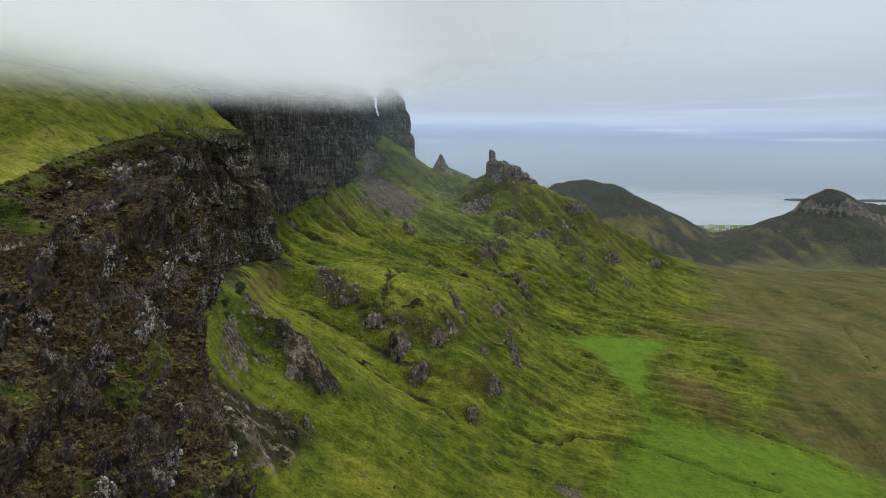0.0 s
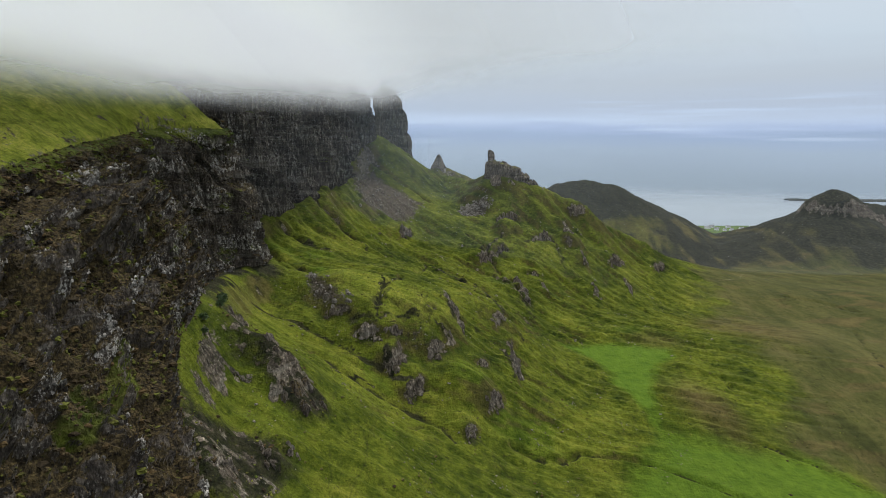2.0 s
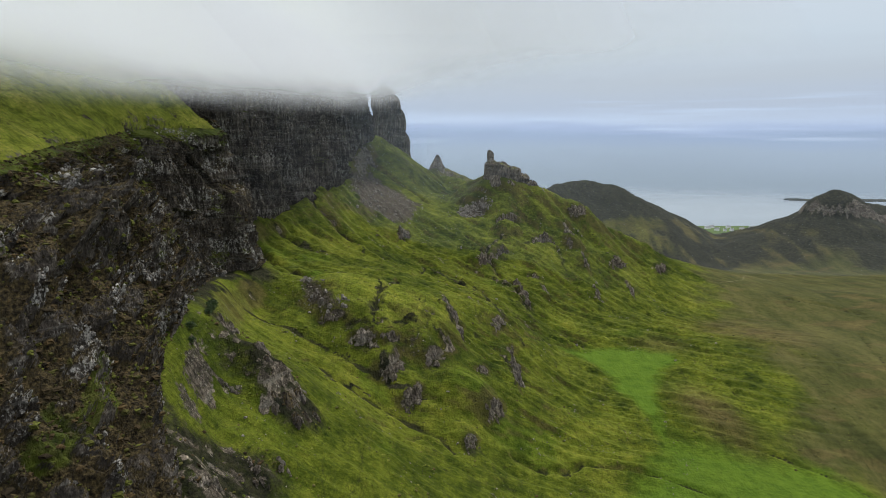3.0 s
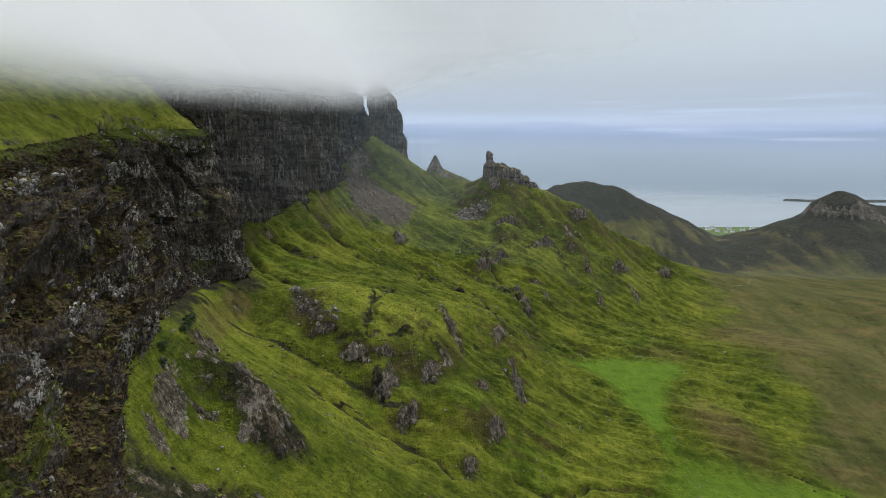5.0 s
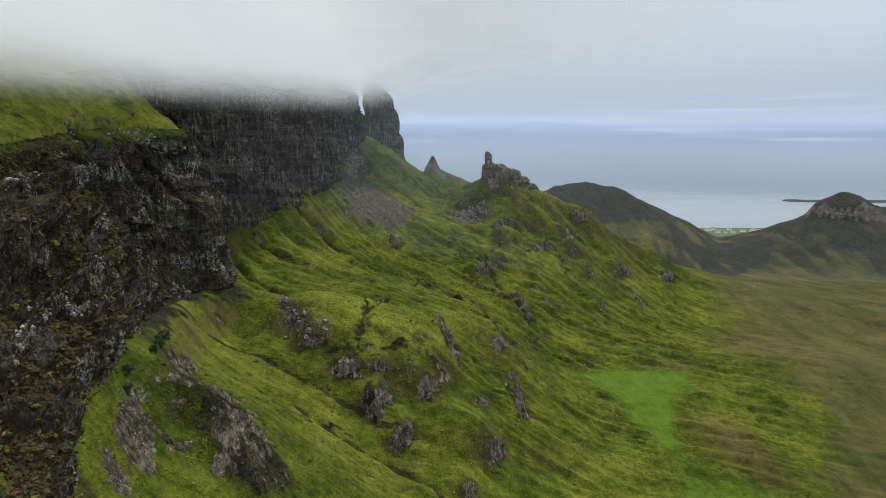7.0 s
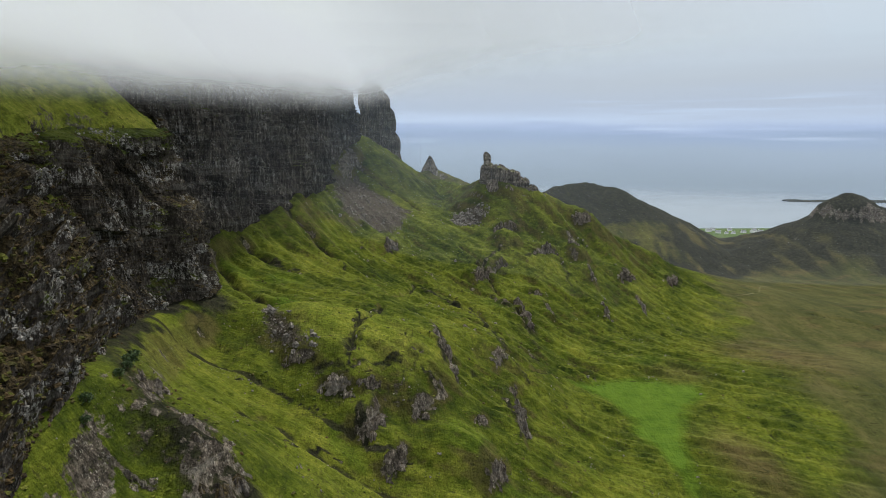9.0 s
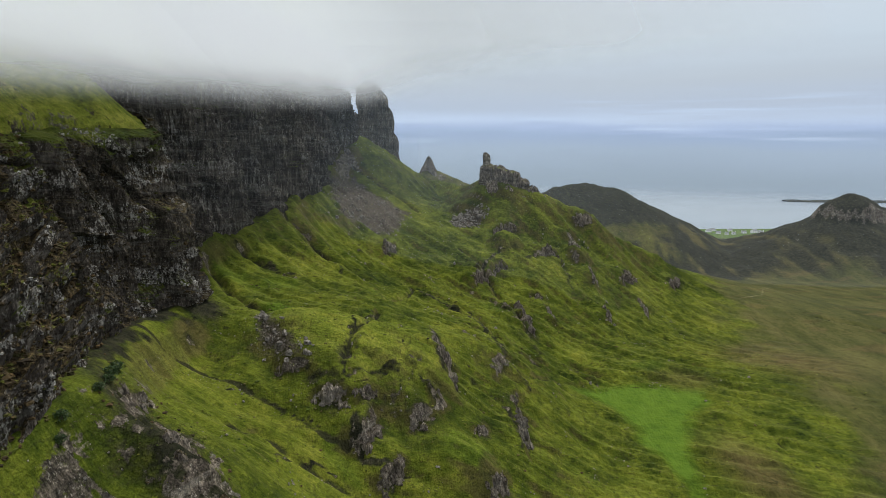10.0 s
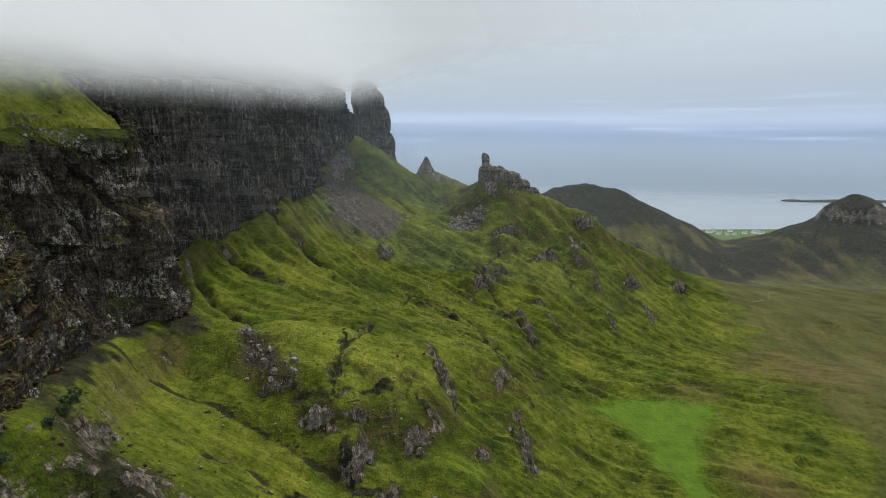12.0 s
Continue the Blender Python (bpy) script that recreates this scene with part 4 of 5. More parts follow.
def escarpment(name, label, foot, rim, ds, dv, material, ledges, big, depth, seed, upright, features=()):
    """A rock face between the foot and the rim, in columns and ledges."""
    foot, rim = np.array(foot, float), np.array(rim, float)
    run = np.concatenate([[0], np.cumsum(np.linalg.norm(np.diff(foot[:, :2], axis=0), axis=1))])
    ns = int(run[-1] / ds) + 1
    s = np.linspace(0, run[-1], ns)

    def curve(p):
        q = np.stack([np.interp(s, run, p[:, k]) for k in range(3)], 1)
        w = max(3, int(9 / ds) | 1)
        pad = np.pad(q, ((w // 2, w // 2), (0, 0)), "edge")
        return np.stack([np.convolve(pad[:, k], np.ones(w) / w, "valid") for k in range(3)], 1)

    F, R = curve(foot), curve(rim)
    tan = np.gradient(F[:, :2], axis=0)
    tan /= np.linalg.norm(tan, axis=1)[:, None]
    out = np.stack([tan[:, 1], -tan[:, 0]], 1)
    high = np.linalg.norm(R - F, axis=1).max()
    nv = int(high / dv) + 1
    v = np.linspace(-0.06, 1.0, nv)
    S, V = np.meshgrid(s, v)
    yy = np.broadcast_to(F[None, :, 1], S.shape)
    zz = (F[:, 2] + (R - F)[:, 2] * V)
    hold = sstep(1.0, 0.95, V) * sstep(-0.08, 0.03, V) * 0.85 + 0.15
    # ledges: slopes of heather between upright bands of rock, which wander up and down
    W = V + (0.11 * fbm(S / 50, V * 1.3, 3, seed) + 0.05 * fbm(S / 12, V * 4, 3, seed + 3)) * sstep(1, 0.9, V) * sstep(-0.06, 0.06, V)
    sheer = sstep(*upright, yy)
    firm = sstep(-0.5, 0.1, fbm(S / 26, V * 3.5, 2, seed + 4)) * (1 - 0.8 * sheer)
    tread = W + (np.interp(W, *ledges) - W) * firm
    n = 17
    tread = tread - 0.16 * np.sin(2 * np.pi * n * W + 5 * fbm(S / 22, V * 2, 2, seed + 33)) / (2 * np.pi * n)
    base = F[None, :, :2] + (R - F)[None, :, :2] * tread[..., None]
    band = np.gradient(tread, axis=0) / (v[1] - v[0])
    steep = np.maximum(sstep(1.15, 0.45, band), 0.75 * sheer)
    outcrop = sstep(0.06, 0.26, fbm(S / 13, zz / 8, 3, seed + 23))
    crags = np.clip(np.maximum(steep, outcrop), 0, 1)
    brow = sstep(0.74, 0.96, V + 0.30 * fbm(S / 16, V * 3, 3, seed + 56)) * (1 - sheer)
    crags = crags * (1 - 0.85 * brow)
    d = big * (1.5 * fbm(S / 38, zz / 90, 2, seed + 5) + 0.8 * ridged(S / 17, zz / 80 + 0.02 * S, 2, seed + 7) - 0.5 + 1.1 * blocks(S / 24 + 0.15 * fbm(S / 12, zz / 12, 2, seed + 8), zz / 160, seed + 91) * sheer + 0.45 * blocks(S / 10 + 0.1 * fbm(S / 6, zz / 6, 2, seed + 9), zz / 26, seed + 95) * (0.3 + 0.7 * sheer))
    d = d + depth * crags * (0.55 * ridged(S / 5.0, zz / 24, 3, seed + 11) + 0.35 * ridged(S / 2.2 + 0.1 * zz, zz / 6, 2, seed + 13) + 0.35)
    d = d + depth * (0.30 * fbm(S / 7, zz / 5, 3, seed + 15) + 0.10 * fbm(S / 1.5, zz / 1.5, 2, seed + 17))
    d = d + depth * (0.10 + 0.90 * crags) * (0.42 * blocks(S / 4.4, zz / (6.5 + 11 * sheer), seed + 71) + 0.26 * blocks(S / 1.9 + 0.2 * zz * (1 - sheer), zz / (2.4 + 5 * sheer), seed + 81) + 0.12 * blocks(S / 1.0, zz / (1.1 + 2 * sheer), seed + 83))
    for kind, y0, z0, y1, z1, width, amount in features:
        mid = y0 + (zz - z0) / (z1 - z0) * (y1 - y0)
        span = sstep(min(z0, z1) - 4, min(z0, z1) + 3, zz) * sstep(max(z0, z1) + 4, max(z0, z1) - 3, zz)
        d = d + amount * span * np.exp(-np.abs((yy + 2.0 * fbm(S / 9, zz / 9, 2, seed + 41) - mid) / width) ** kind)
    d = d * hold
    tip = 0.8 * (1 - sheer) * sstep(1.0, 0.68, V)
    P = np.concatenate([base + out[None] * (d * (1 - 0.35 * tip))[..., None], (zz + 0.7 * fbm(S / 5, zz / 5, 2, seed + 19) + tip * d)[..., None]], -1)
    green = sstep(0.1, 0.4, fbm(S / 28, zz / 18, 3, seed + 51))
    green = np.maximum(green, sstep(0.80, 0.99, V + 0.25 * fbm(S / 14, V * 3, 3, seed + 55)) * 1.3)
    pale = sstep(-0.05, 0.35, fbm(S / 20, zz / 11, 3, seed + 61)) * crags
    cover = np.stack([crags.ravel(), green.ravel(), pale.ravel()], 1)
    ob = sheet(name, P.reshape(-1, 3), nv, ns, material, {"cover": cover}, smooth=False)
    tagged(ob, label, "cliff", kind="structure")
    return P, crags, pale, green


def crag_shape(bm, cx, cy, z0, z1, rx, ry, taper=0.7, lean=(0, 0), seed=0, rough=0.2, flat=0.2, n=28, m=16, turn=0.0, tilt=0.0):
    """One upright mass of broken, columned rock. tilt: fall of its head along its length."""
    A, V = np.meshgrid(np.linspace(0, 2 * np.pi, n, endpoint=False), np.linspace(0, 1, m))
    ca, sa = np.cos(A), np.sin(A)
    tall = (z1 - z0) / max(rx, 1)
    k = 1.0 + rough * (1.3 * fbm(ca * 1.3 + 3.1 * seed, sa * 1.3 + V * 0.6 * tall, 2, seed) + 0.7 * ridged(ca * 2.6 + seed, sa * 2.6 + V * 0.25, 2, seed + 3)
                       + 0.55 * blocks(ca * 2.4 + 9, sa * 2.4 + V * 1.2 * tall, seed + 6) - 0.2)
    prof = (1 - (1 - taper) * V) * np.sqrt(np.clip(1 - 0.93 * (np.maximum(V - 1 + flat, 0) / flat) ** 2.4, 0, 1))
    c, s = math.cos(radians(turn)), math.sin(radians(turn))
    ux, uy = ca * rx * k * prof, sa * ry * k * prof
    x, y = cx + ux * c - uy * s + lean[0] * V, cy + ux * s + uy * c + lean[1] * V
    z = z0 + (z1 - z0) * V + V * (0.18 * rx * blocks(ca * 1.6 + seed, sa * 1.6, seed + 9) - tilt * ca * prof * rx)
    rows = [[bm.verts.new((x[j, i], y[j, i], z[j, i])) for i in range(n)] for j in range(m)]
    for j in range(m - 1):
        for i in range(n):
            bm.faces.new((rows[j][i], rows[j][(i + 1) % n], rows[j + 1][(i + 1) % n], rows[j + 1][i]))
    bm.faces.new(rows[-1])


def part(name, bm, material, parent, label=""):
    me = bpy.data.meshes.new(name)
    bm.to_mesh(me)
    bm.free()
    me.materials.append(material)
    ob = new(name, me)
    ob.parent = parent
    ob.matrix_parent_inverse = parent.matrix_basis.inverted()
    return tagged(ob, label)


def crag(name, label, category, masses, material, group=""):
    """A rock thing whose upright masses are its parts."""
    root = new(name)
    root.matrix_basis = pose(masses[0]["cx"], masses[0]["cy"], masses[0]["z0"])
    for mass in masses:
        bm = bmesh.new()
        crag_shape(bm, **{k: v for k, v in mass.items() if k != "part"})
        part(mass.get("part", "rock_block"), bm, material, root)
    return tagged(root, label, category, group)


def mist(name, points, back, dense, seed):
    """A soft blanket of cloud: it hangs clear at its hem and leans back over the high ground."""
    p = np.array(points, float)
    run = np.concatenate([[0], np.cumsum(np.linalg.norm(np.diff(p[:, :2], axis=0), axis=1))])
    n, m = 130, 60
    s = np.linspace(0, run[-1], n)
    x, y, low, stretch, a = (np.interp(s, run, p[:, k]) for k in range(5))
    x, y = (np.convolve(np.pad(q, 6, "edge"), np.ones(13) / 13, "valid") for q in (x, y))
    tx, ty = (np.convolve(np.pad(np.gradient(g), 24, "edge"), np.ones(49) / 49, "valid") for g in (x, y))
    long = np.hypot(tx, ty)
    q = np.linspace(0, 1, m)
    U, X = np.meshgrid(190 * q, x, indexing="ij")
    B, Y = back + 0.85 * U * stretch[None], np.broadcast_to(y[None], U.shape)
    X, Y = X - B * (ty / long), Y + B * (tx / long)
    Z = low[None] + 0.3 * back + U * stretch[None]
    cover = np.stack([(U / 300).ravel(), np.broadcast_to(a[None], X.shape).ravel(), np.broadcast_to(s[None] / 1500, X.shape).ravel()], 1)
    ob = sheet(name, np.stack([X.ravel(), Y.ravel(), Z.ravel()], 1), m, n, make_cloud(dense, seed), {"cover": cover})
    return tagged(ob, "grey-white low cloud hanging over the cliff tops", "cloud", kind="structure")


def haze(name, y, alpha, by_wall):
    """A faint upright sheet across the valley, added to stand in for moist, hazy air."""
    X, Z = np.meshgrid(np.linspace(-152 if by_wall == "corner" else -116 if by_wall else -35, 300 if by_wall else 2400, 60), np.linspace(-5, 420, 8))
    Y = y + (2 if by_wall == "corner" else 10 if by_wall else 60) * fbm(X / 300, Z / 300, 2, int(y)) + 0.0 * X
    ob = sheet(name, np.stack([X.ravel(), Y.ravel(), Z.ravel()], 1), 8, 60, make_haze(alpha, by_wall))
    return tagged(ob, "thin pale haze in the valley air", "haze", kind="structure")


build_ground()
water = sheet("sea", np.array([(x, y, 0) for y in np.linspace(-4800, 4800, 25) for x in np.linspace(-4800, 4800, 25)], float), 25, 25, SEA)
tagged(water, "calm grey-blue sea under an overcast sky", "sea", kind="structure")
NEAR_LEDGES = ([-0.1, 0, 0.10, 0.24, 0.32, 0.50, 0.56, 0.69, 0.77, 0.84, 1.0], [-0.1, 0, 0.03, 0.24, 0.27, 0.50, 0.52, 0.72, 0.735, 0.94, 1.0])
FAR_LEDGES = ([-0.1, 0, 0.22, 0.27, 0.5, 0.56, 1.0], [-0.1, 0, 0.12, 0.32, 0.42, 0.62, 1.0])
near_face = escarpment("cliff_near", "dark broken rock face with brown heather ledges", FOOT, RIM, 0.5, 0.5, ROCK_NEAR, NEAR_LEDGES, 4.6, 2.4, 301, (318, 345), (
    (2, 356, 326, 372, 290, 3.0, -7), (2, 375, 327, 392, 292, 2.0, -3), (2, 366, 326, 383, 292, 2.5, 3), (4, 391, 322, 391, 300, 13, -6),
    (2, 372, 296, 374, 266, 2.5, -6), (2, 388, 296, 386, 264, 2.2, -5), (2, 322, 300, 330, 266, 3, -5), (3, 400, 300, 402, 268, 6, 4),
    (2, 250, 302, 262, 272, 3, -4), (2, 196, 300, 206, 262, 3, -4), (2, 222, 322, 230, 306, 4, -5), (2, 226, 290, 252, 303, 30, 9)))
escarpment("cliff_far", "sheer dark columned basalt cliff rising into cloud", WALL_FOOT, WALL_RIM, 0.8, 0.8, ROCK_WALL, FAR_LEDGES, 8.5, 3.0, 401, (300, 301), (
    (3, 488, 440, 488, 275, 9, -30), (3, 528, 440, 538, 270, 16, 15), (3, 564, 440, 582, 320, 7, -28), (3, 612, 440, 628, 270, 18, 11),
    (3, 664, 440, 668, 285, 6, -22), (3, 690, 440, 694, 285, 9, 8), (3, 716, 440, 716, 290, 5, -20), (3, 757, 440, 757, 300, 4, -14)))

# low cloud over the high ground: x, y, height of the hem, stretch, strength
CLOUD = ((-128, -150, 332, 0.5, 1), (-118, 100, 333, 0.5, 1), (-112, 240, 334, 0.5, 1), (-106, 340, 335, 0.52, 1), (-98, 400, 335, 0.55, 1), (-82, 446, 334, 0.6, 1), (-66, 500, 333, 0.66, 1),
         (-58, 583, 335, 0.72, 1), (-54, 660, 338, 0.8, 1), (-50, 720, 341, 0.88, 1), (-35, 770, 347, 1, 0.97), (0, 815, 358, 1, 0.9), (60, 845, 372, 1, 0.75), (160, 875, 388, 1, 0.5),
         (320, 900, 400, 1, 0.25), (560, 910, 412, 1, 0))
for k, (back, dense) in enumerate(((0, 0.45), (7, 0.65), (14, 0.97))):
    mist("cloud", CLOUD, back, dense, 20 * k)
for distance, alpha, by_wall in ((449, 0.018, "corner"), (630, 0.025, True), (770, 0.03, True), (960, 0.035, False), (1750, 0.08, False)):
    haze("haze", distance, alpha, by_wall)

# ---- things ----
def ground_z(x, y):
    return float(land(np.array([float(x)]), np.array([float(y)]))[0])


# the detached tower at the end of the wall
crag("rock_tower", "tall dark basalt tower with a rounded head", "rock", [
    dict(cx=-79, cy=950, z0=272, z1=396, rx=16.5, ry=20, taper=0.88, seed=5, rough=0.14, flat=0.07, n=90, m=70, tilt=0.1),
    dict(cx=-67, cy=945, z0=268, z1=386, rx=13.5, ry=18, taper=0.86, seed=6, rough=0.17, flat=0.10, n=70, m=60, tilt=0.45),
    dict(cx=-58, cy=943, z0=264, z1=366, rx=11, ry=15, taper=0.78, seed=7, rough=0.18, flat=0.12, n=60, m=50, tilt=0.5),
    dict(cx=-50, cy=941, z0=262, z1=333, rx=12, ry=14, taper=0.5, seed=4, rough=0.18, flat=0.2, n=60, m=50),
    dict(cx=-86, cy=936, z0=280, z1=356, rx=10, ry=11, taper=0.6, seed=8, rough=0.18, flat=0.25, n=50, m=40),
    dict(cx=-97, cy=942, z0=290, z1=358, rx=14, ry=12, taper=0.6, seed=10, rough=0.18, flat=0.25, n=50, m=40),
    dict(cx=-70, cy=929, z0=270, z1=332, rx=12, ry=9, taper=0.5, seed=9, rough=0.2, flat=0.25, n=50, m=40)], ROCK_TOWER)
crag("rock_pinnacle", "jagged grey rock pinnacle with an upright finger on a green ridge", "rock", [
    dict(part="finger", cx=60.8, cy=786.1, z0=285.8, z1=311.1, rx=4.1, ry=4.4, taper=0.72, seed=11, rough=0.2, flat=0.1, n=36, m=30),
    dict(part="finger_tip", cx=59.2, cy=786.1, z0=294.7, z1=312.8, rx=2.7, ry=3.1, taper=0.8, seed=19, rough=0.2, flat=0.12, n=30, m=20),
    dict(cx=61.3, cy=786.1, z0=255.8, z1=300.9, rx=8.4, ry=11.5, taper=0.8, seed=12, rough=0.2, flat=0.08, n=60, m=44),
    dict(cx=71.9, cy=785.2, z0=255.8, z1=298.7, rx=9.7, ry=11.5, taper=0.8, seed=13, rough=0.2, flat=0.08, n=60, m=44, tilt=0.15),
    dict(cx=79.0, cy=782.5, z0=254.0, z1=295.6, rx=8.0, ry=10.6, taper=0.75, seed=14, rough=0.2, flat=0.1, n=50, m=40),
    dict(cx=88.7, cy=781.6, z0=252.2, z1=292.9, rx=8.0, ry=8.8, taper=0.82, seed=15, rough=0.18, flat=0.06, n=50, m=40),
    dict(cx=99.3, cy=779.9, z0=250.4, z1=285.0, rx=8.8, ry=8.8, taper=0.7, seed=16, rough=0.22, flat=0.15, n=44, m=34, tilt=0.3),
    dict(cx=109.1, cy=775.4, z0=246.9, z1=277.0, rx=9.7, ry=8.8, taper=0.65, seed=17, rough=0.22, flat=0.2, n=44, m=34, tilt=0.4),
    dict(cx=118.8, cy=771.9, z0=243.4, z1=269.0, rx=8.0, ry=8.0, taper=0.6, seed=18, rough=0.22, flat=0.2, n=44, m=30, tilt=0.4),
    dict(cx=65.7, cy=771.9, z0=246.9, z1=282.3, rx=10.6, ry=8.0, taper=0.5, seed=21, rough=0.24, flat=0.2, n=44, m=34),
    dict(cx=82.5, cy=770.1, z0=243.4, z1=277.0, rx=10.6, ry=8.0, taper=0.5, seed=22, rough=0.24, flat=0.2, n=44, m=34),
    dict(cx=97.6, cy=764.8, z0=239.8, z1=267.3, rx=9.7, ry=7.1, taper=0.5, seed=23, rough=0.24, flat=0.2, n=44, m=30)], ROCK_LOOSE)
crag("rock_peak", "small pointed rocky peak with a grassy flank", "rock", [
    dict(cx=-3, cy=1118, z0=244, z1=294, rx=26, ry=20, taper=0.14, seed=25, rough=0.16, flat=0.35, n=50, m=30),
    dict(cx=4, cy=1114, z0=240, z1=277, rx=17, ry=20, taper=0.25, seed=26, rough=0.16, flat=0.2, n=50, m=30)], ROCK_LOOSE)


DOME = 27


# outcrops on the slope: a row of leaning columns set into the hill
def outcrop(i, x, y, h, w, d, turn, label="grey lichened rock outcrop set in green turf"):
    rnd = random.Random(900 + i)
    c, s = math.cos(radians(turn)), math.sin(radians(turn))
    count = max(6, round(w / 1.1))
    masses = []
    for k in range(count):
        a = (k + rnd.uniform(0.1, 0.9)) / count * 2 - 1
        o = rnd.uniform(-0.42, 0.18) * d
        px, py = x + a * w * c - o * s, y + a * w * s + o * c
        z = ground_z(px, py)
        hh = h * (1 - 0.6 * a * a) * rnd.uniform(0.1, 0.8)
        masses.append(dict(cx=px, cy=py, z0=z - 0.6 * h - 2, z1=z + 0.45 * hh, rx=w / count * rnd.uniform(0.9, 2.4), ry=d * rnd.uniform(0.10, 0.34), taper=rnd.uniform(0.55, 0.8),
                           seed=1000 + 37 * i + k, rough=0.4, flat=0.35, n=30, m=18, turn=turn + rnd.uniform(-25, 25), tilt=rnd.uniform(-0.2, 0.3)))
    return crag("rock_outcrop", label, "rock", masses, ROCK_LOOSE, "outcrops on the hillside")


for i, (x, y, h, w, d, turn) in enumerate(SCARPS):
    if i != DOME:
        outcrop(i, x, y - 0.12 * d, h, 0.8 * w, d, turn)
dome_rocks = [(-57, 258, 4.5), (-62, 256, 3.4), (-51, 257, 3.2), (-66, 265, 3.0), (-55, 266, 3.8), (-60, 252, 2.6), (-48, 262, 2.8), (-53, 253, 3.0), (-63, 270, 2.4)]
crag("rock_dome", "rounded dark rock dome with brown heather on it", "rock", [
    dict(cx=x, cy=y, z0=ground_z(x, y) - 8, z1=ground_z(x, y) + 0.36 * r, rx=r, ry=r * 1.15, taper=0.65, seed=60 + int(r * 10), rough=0.2, flat=0.7, n=36, m=24, tilt=0.35)
    for x, y, r in dome_rocks], ROCK_DOME, "outcrops on the hillside")


# loose stones: heaps below the knoll and the tower, and stones strewn over the slopes
def stones(name, label, spots, seed, material=ROCK_STONE, tall=1.0, category="stones"):
    """spots: x, y, size of each stone, and its height where it does not lie on the ground."""
    rnd = np.random.RandomState(seed)
    ring = np.array([(math.cos(k * 1.2566), math.sin(k * 1.2566)) for k in range(5)])
    unit = np.concatenate([[(0, 0, 1.0)], np.c_[ring * 0.85, np.full(5, 0.45)], np.c_[ring[:, 1] * 0.95, ring[:, 0] * 0.95, np.full(5, -0.4)]])
    # sides as plain quads between the two rings, matched by angle
    order = np.argsort(np.arctan2(unit[6:, 1], unit[6:, 0])) + 6
    top = np.argsort(np.arctan2(unit[1:6, 1], unit[1:6, 0])) + 1
    faces = [(0, top[k], top[(k + 1) % 5]) for k in range(5)]
    for k in range(5):
        faces += [(top[k], order[k], order[(k + 1) % 5]), (top[k], order[(k + 1) % 5], top[(k + 1) % 5])]
    faces = np.array(faces)
    x, y, r, *given = (np.array(q, float) for q in zip(*spots))
    z = given[0] if given else land(x, y)
    n = len(x)
    v = unit[None] * rnd.uniform(0.65, 1.3, (n, 11, 3)) * r[:, None, None] * rnd.uniform(0.6, 1.25, (n, 1, 3)) * np.array([1, 1, tall])
    a = rnd.uniform(0, 6.28, n)
    c, s = np.cos(a)[:, None], np.sin(a)[:, None]
    P = np.stack([v[..., 0] * c - v[..., 1] * s + x[:, None], v[..., 0] * s + v[..., 1] * c + y[:, None], v[..., 2] + z[:, None] + 0.1 * r[:, None]], -1)
    F = (faces[None] + 11 * np.arange(n)[:, None, None]).reshape(-1, 3)
    me = bpy.data.meshes.new(name)
    me.from_pydata(P.reshape(-1, 3).tolist(), [], F.tolist())
    me.materials.append(material)
    return tagged(new(name, me), label, category, kind="stuff")


def strewn(seed, count, x0, x1, y0, y1, chance, small, large):
    rnd = np.random.RandomState(seed)
    x, y = rnd.uniform(x0, x1, count), rnd.uniform(y0, y1, count)
    keep = rnd.uniform(0, 1, count) < chance(x, y)
    r = small * (large / small) ** (rnd.uniform(0, 1, count) ** 3)
    return list(zip(x[keep], y[keep], r[keep]))


stones("boulder_heap", "grey broken boulders heaped in a hollow of the slope", strewn(1, 3600, -95, -40, 345, 400, lambda x, y: inside(x, y, HEAP, 5) * sstep(-0.25, 0.2, fbm(x / 7, y / 7, 2, 3)), 0.2, 2.3), 11)
stones("scree", "brown-grey scree below the cliff wall", strewn(2, 9000, -110, -15, 595, 785, lambda x, y: inside(x, y, SCREE, 10) * 0.45 * sstep(-0.4, 0.3, fbm(x / 14, y / 14, 2, 5) - 0.004 * (y - 680)), 0.4, 1.9), 12)
stones("scree", "grey boulders in the hollow under the pinnacle", strewn(3, 2600, 5, 70, 695, 812, lambda x, y: inside(x, y, POCKET, 6) * 0.9, 0.7, 2.6), 13)
stones("scattered_stones", "small pale stones scattered over the green slope", strewn(4, 15000, -100, 140, 215, 470, lambda x, y: (x > along(FOOT, 0, y) + 3) * 0.85 * sstep(0.12, 0.5, fbm(x / 18, y / 18, 3, 15)) * (1 - inside(x, y, FIELD, 4)), 0.12, 0.7), 14)
stones("scattered_stones", "grey stones scattered on the far hillside", strewn(5, 9000, -90, 230, 470, 820, lambda x, y: 0.7 * sstep(0.2, 0.55, fbm(x / 24, y / 24, 3, 16)), 0.3, 1.5), 15)


def on_face(seed, count, face, chance, small, large, sink=0.3):
    """Spots on a rock face, kept by a chance that its crags, pale rock and green set."""
    rnd = np.random.RandomState(seed)
    P, crags, pale, green = face
    j, i = rnd.randint(0, P.shape[0], count), rnd.randint(0, P.shape[1], count)
    p = P[j, i]
    keep = (rnd.uniform(0, 1, count) < chance(crags[j, i], pale[j, i], green[j, i], p)) & (p[:, 1] > 120)
    r = small * (large / small) ** (rnd.uniform(0, 1, count) ** 2.2)
    return [(q[0], q[1], w, q[2] - sink * w) for q, w in zip(p[keep], r[keep])]


